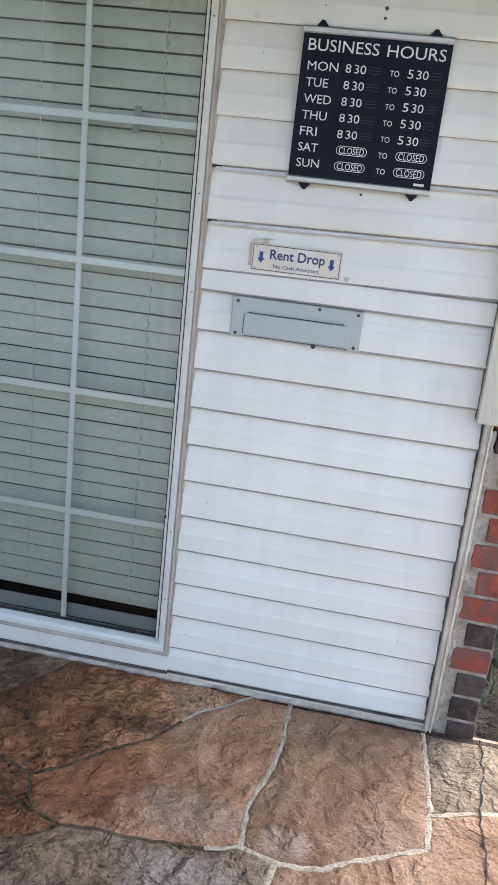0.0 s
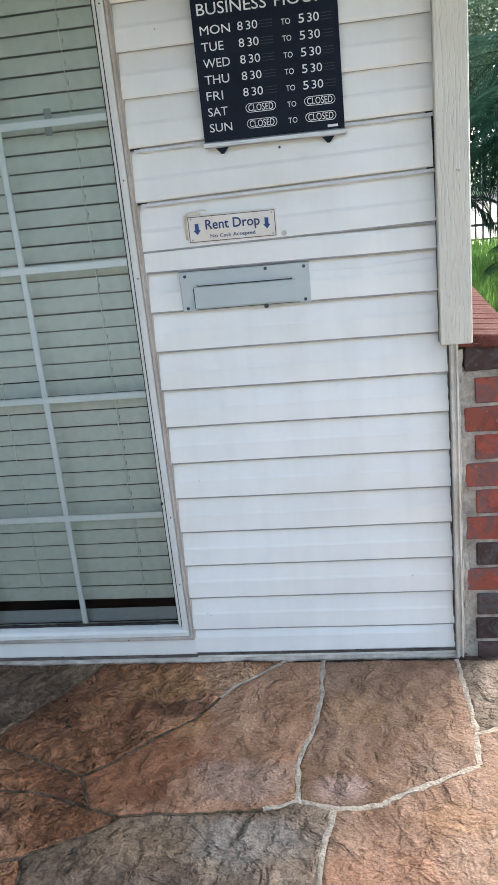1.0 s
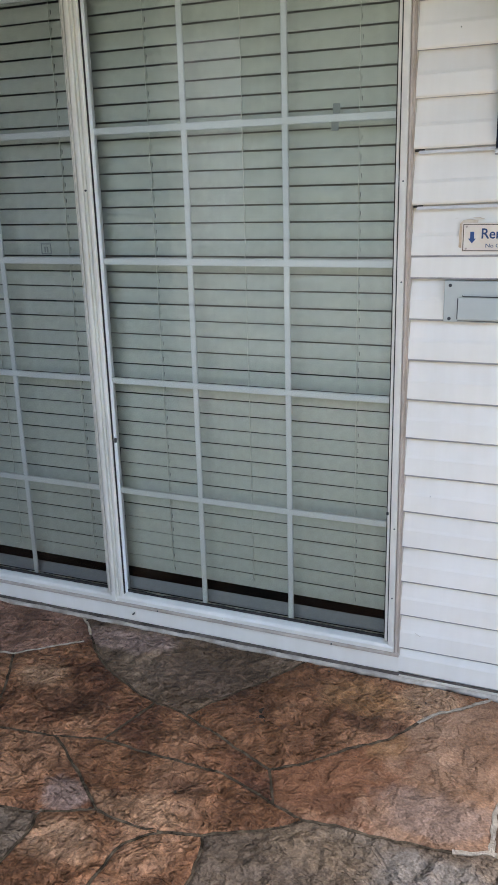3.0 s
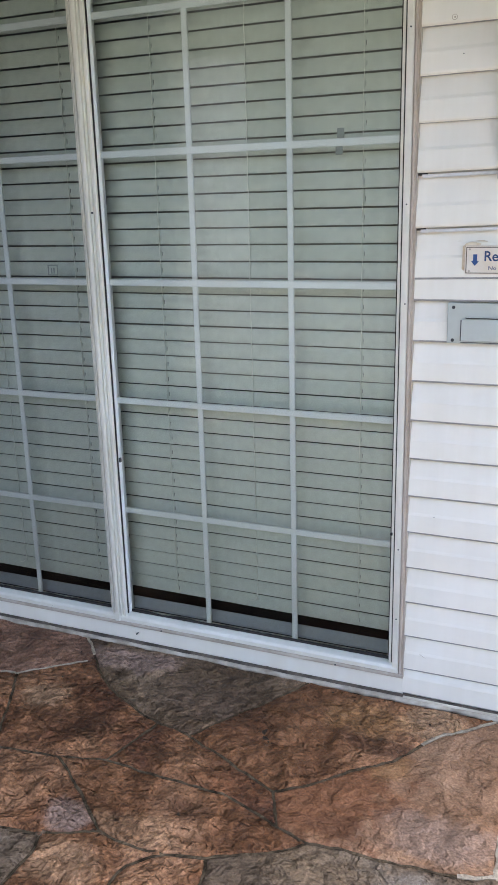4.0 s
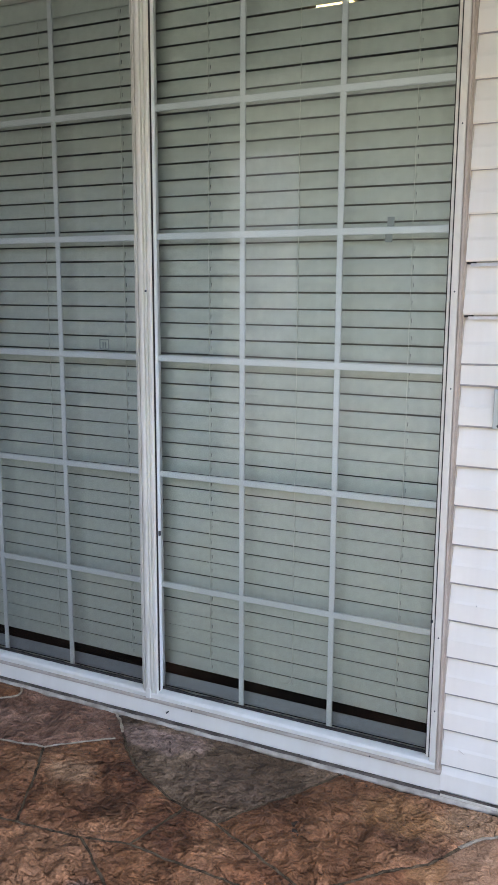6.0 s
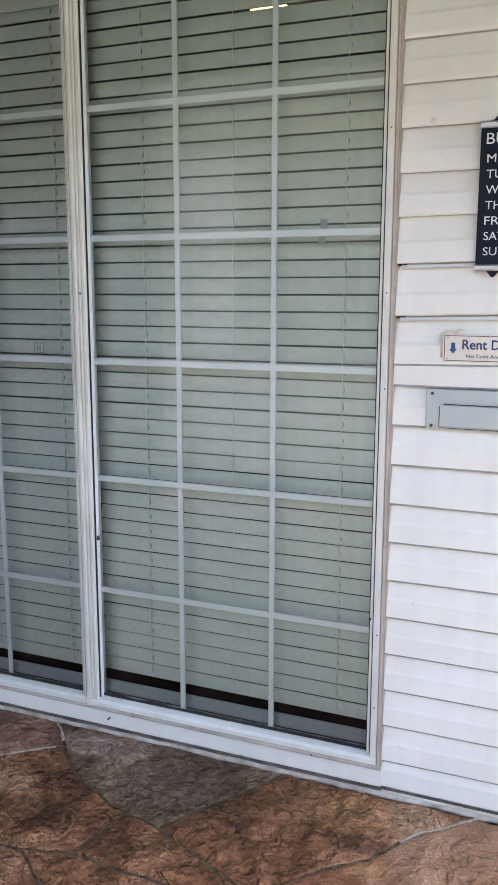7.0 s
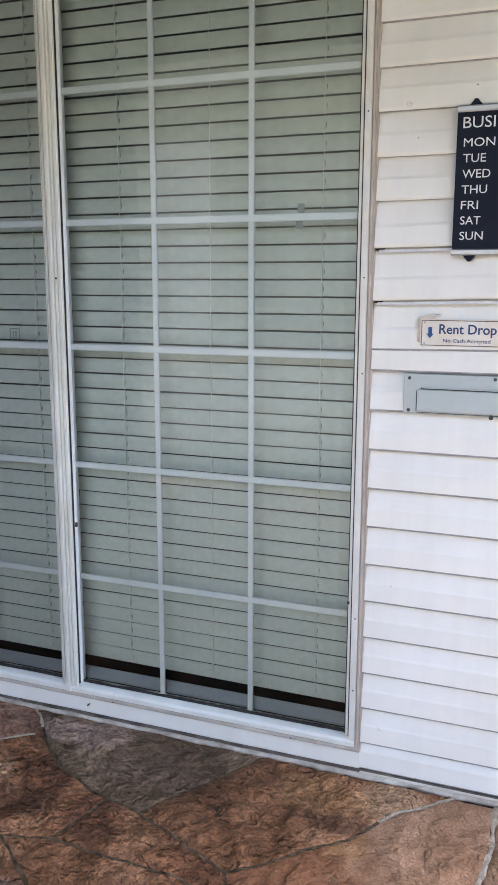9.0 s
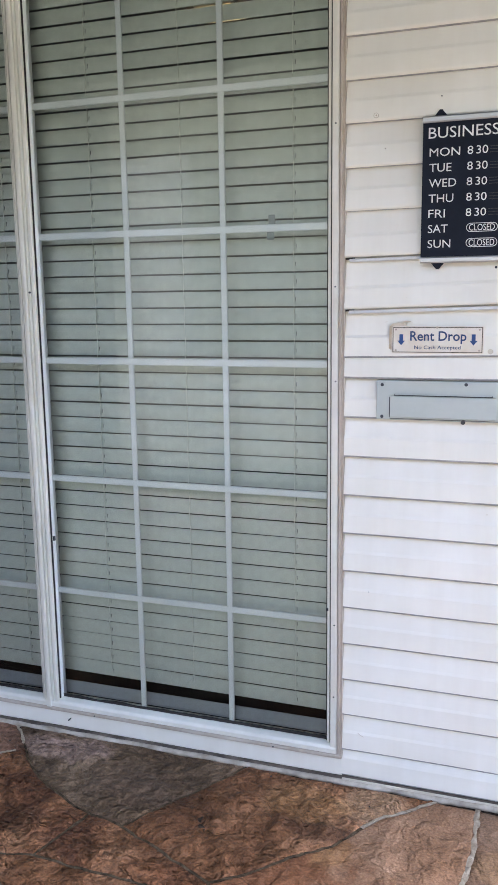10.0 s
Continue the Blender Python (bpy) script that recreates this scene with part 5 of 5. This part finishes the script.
fence = thing("fence", (3.2, 11.3, -0.11), "black iron picket fence before the drive", "fence")
PICKET = mesh_of("picket", boxed(-0.012, 0.012, -0.012, 0.012, 0, 1.50), FENCE)
for k in range(62):
    piece("picket", PICKET, fence, (0.4 + 0.108 * k, 11.3, -0.10))
for z in (0.16, 1.26):
    part("rail", boxed(0.3, 7.1, 11.28, 11.32, z, z + 0.04), FENCE, fence)


def frond(length, arch, leaf, pairs, rnd):
    """A feather leaf along +x that arches over and droops."""
    bm = bmesh.new()
    pts = [Vector((length * u * (1 - 0.18 * u * arch), 0, length * (arch * 0.75 * u - arch * 0.95 * u * u))) for u in np.linspace(0, 1, 14)]
    tube(bm, pts, 0.009, 0.002, 4)
    for k in range(pairs):
        u = 0.12 + 0.87 * k / pairs
        i = min(int(u * 13), 12)
        p = pts[i].lerp(pts[i + 1], u * 13 - i)
        d = (pts[i + 1] - pts[i]).normalized()
        size = leaf * (0.45 + 0.75 * math.sin(math.pi * min(1, u * 0.9 + 0.08)))
        for side in (-1, 1):
            out = (d * 0.75 + Vector((0, side, 0)) * 0.9 + Vector((0, 0, 0.22 - 0.15 * u))).normalized()
            w = Vector((0, 0, 1)).cross(out).normalized() * 0.0050
            j = rnd.uniform(-0.08, 0.08)
            a = p + out * size * 0.5 + Vector((0, 0, 0.01 + j * size * 0.4))
            b = p + out * size + Vector((0, 0, -size * (0.22 + 0.2 * u) + j * size))
            v = [bm.verts.new(c) for c in (p - w * 0.5, p + w * 0.5, a + w, a - w, b)]
            bm.faces.new((v[0], v[1], v[2], v[3]))
            bm.faces.new((v[3], v[2], v[4]))
    return mesh_of("frond", bm, PALM)


def palm_tree(x, y, trunk, count, length, leaf, seed, label):
    rnd = random.Random(seed)
    p = thing("palm", (x, y, -0.11), label, "palm", group="garden palms")
    bm = tube(bmesh.new(), [(x, y, -0.12), (x + 0.01, y, trunk * 0.5), (x, y + 0.01, trunk)], 0.11, 0.08, 9)
    for _ in range(60):
        a, z = rnd.uniform(0, 6.28), rnd.uniform(-0.08, trunk)
        box(bm, x + 0.085 * math.cos(a) - 0.02, x + 0.085 * math.cos(a) + 0.02, y + 0.085 * math.sin(a) - 0.02, y + 0.085 * math.sin(a) + 0.02, z, z + 0.05)
    part("trunk", bm, BARK, p)
    kinds = [frond(length * s, a, leaf, int(14 + 22 * length), rnd) for s, a in ((1.0, 0.9), (0.85, 1.2), (1.1, 0.6), (0.9, 0.3))]
    for k in range(count):
        piece("frond", kinds[k % 4], p, (x, y, trunk + rnd.uniform(-0.05, 0.05)), (rnd.uniform(-12, 12), rnd.uniform(-38, 22), 360 * k * 0.382 + rnd.uniform(-8, 8)))
    return p


palm_tree(2.0, 5.0, 1.30, 70, 1.0, 0.28, 13, "dense dark green feathery palm beside the lawn")
palm_tree(2.08, 4.6, 0.34, 34, 0.56, 0.19, 15, "small dark palm low beside the lawn")
palm_tree(1.26, 4.9, 0.80, 11, 0.52, 0.17, 17, "thin dark palm hidden behind the house corner")
palm_tree(2.95, 7.6, 1.9, 44, 1.5, 0.34, 12, "tall dark green palm before the fence")


def broad_tree(x, y, high, wide, count, seed, label, low, leaf):
    """Trunk, limbs and a crown of many leaves hung in clumps."""
    rnd = random.Random(seed)
    t = thing("tree", (x, y, -0.11), label, "tree", group="garden trees")
    bm = tube(bmesh.new(), [(x, y, -0.15), (x + 0.1, y, high * 0.25), (x - 0.05, y + 0.1, high * 0.55)], 0.16, 0.09, 9)
    ends = []
    for k in range(9):
        a = k * 2.4
        e = Vector((x + wide * 0.6 * math.cos(a), y + wide * 0.6 * math.sin(a), high * rnd.uniform(0.45, 0.9)))
        s = Vector((x, y, high * rnd.uniform(0.25, 0.5)))
        tube(bm, [s, s.lerp(e, 0.5) + Vector((0, 0, 0.15)), e], 0.05, 0.012, 6)
        ends.append(e)
    part("trunk", bm, BARK, t)
    bm = bmesh.new()
    clumps = []
    while len(clumps) < 70:
        q = Vector((rnd.uniform(-1, 1), rnd.uniform(-1, 1), rnd.uniform(-1, 1)))
        if q.length < 1:
            clumps.append(Vector((x + q.x * wide, y + q.y * wide, low + (high - low) * (0.5 + 0.5 * q.z))))
    for _ in range(count):
        c = rnd.choice(clumps)
        p = c + Vector((rnd.gauss(0, 1), rnd.gauss(0, 1), rnd.gauss(0, 0.7))) * wide * 0.13
        q = Euler((rnd.uniform(-1.2, 1.2), rnd.uniform(-1.2, 1.2), rnd.uniform(0, 6.28))).to_matrix()
        s = leaf * rnd.uniform(0.6, 1.3)
        v = [bm.verts.new(p + q @ Vector(k) * s) for k in ((-1, 0, 0), (0, -0.45, 0.1), (1, 0, 0), (0, 0.45, 0.1))]
        bm.faces.new(v)
    part("crown", bm, LEAF, t)
    return t


rnd = random.Random(31)
bm = bmesh.new()
for _ in range(14000):
    p = Vector((rnd.uniform(1.5, 10.0), rnd.uniform(26.2, 27.2), 0))
    p.z = -0.1 + (2.3 + 0.5 * noise.noise((p.x * 1.3, 0, 2))) * rnd.random() ** 0.8
    q = Euler((rnd.uniform(-1.2, 1.2), rnd.uniform(-1.2, 1.2), rnd.uniform(0, 6.28))).to_matrix()
    bm.faces.new([bm.verts.new(p + q @ Vector(k) * rnd.uniform(0.06, 0.11)) for k in ((-1, 0, 0), (0, -0.5, 0.1), (1, 0, 0), (0, 0.5, 0.1))])
solid("hedge", bm, PALM, "dark green hedge beyond the pale drive", "hedge", kind="stuff")
broad_tree(5.2, 30.5, 9.0, 5.0, 36000, 21, "leafy green tree beyond the fence", 1.6, 0.19)
broad_tree(3.55, 9.9, 4.6, 2.0, 52000, 22, "leafy green shrub tree beside the palms", 1.95, 0.036)

# ---- unseen dark walls added across the drive to block low sky and fill reflections ----
facing = solid("facing_wall", boxed(-40, 30, -17.5, -17.0, -0.11, 7.2), SHADE, "unseen dark wall added to block low sky and darken reflections", "wall")
# paler panels added only for bright bands mirrored in the window
for x0, x1, top in ((-13.0, -10.6, 4.6), (-9.3, -7.6, 4.6)):
    part("mirror_panel", boxed(x0, x1, -17.0, -16.9, -0.06, top), FACING, facing, "paler panel added to give bright bands in the glass")
solid("facing_wall_side", boxed(-24.5, -24.0, -17.0, 6.0, -0.11, 7.2), FACING, "unseen dark wall added at the side for the glass to mirror", "wall")
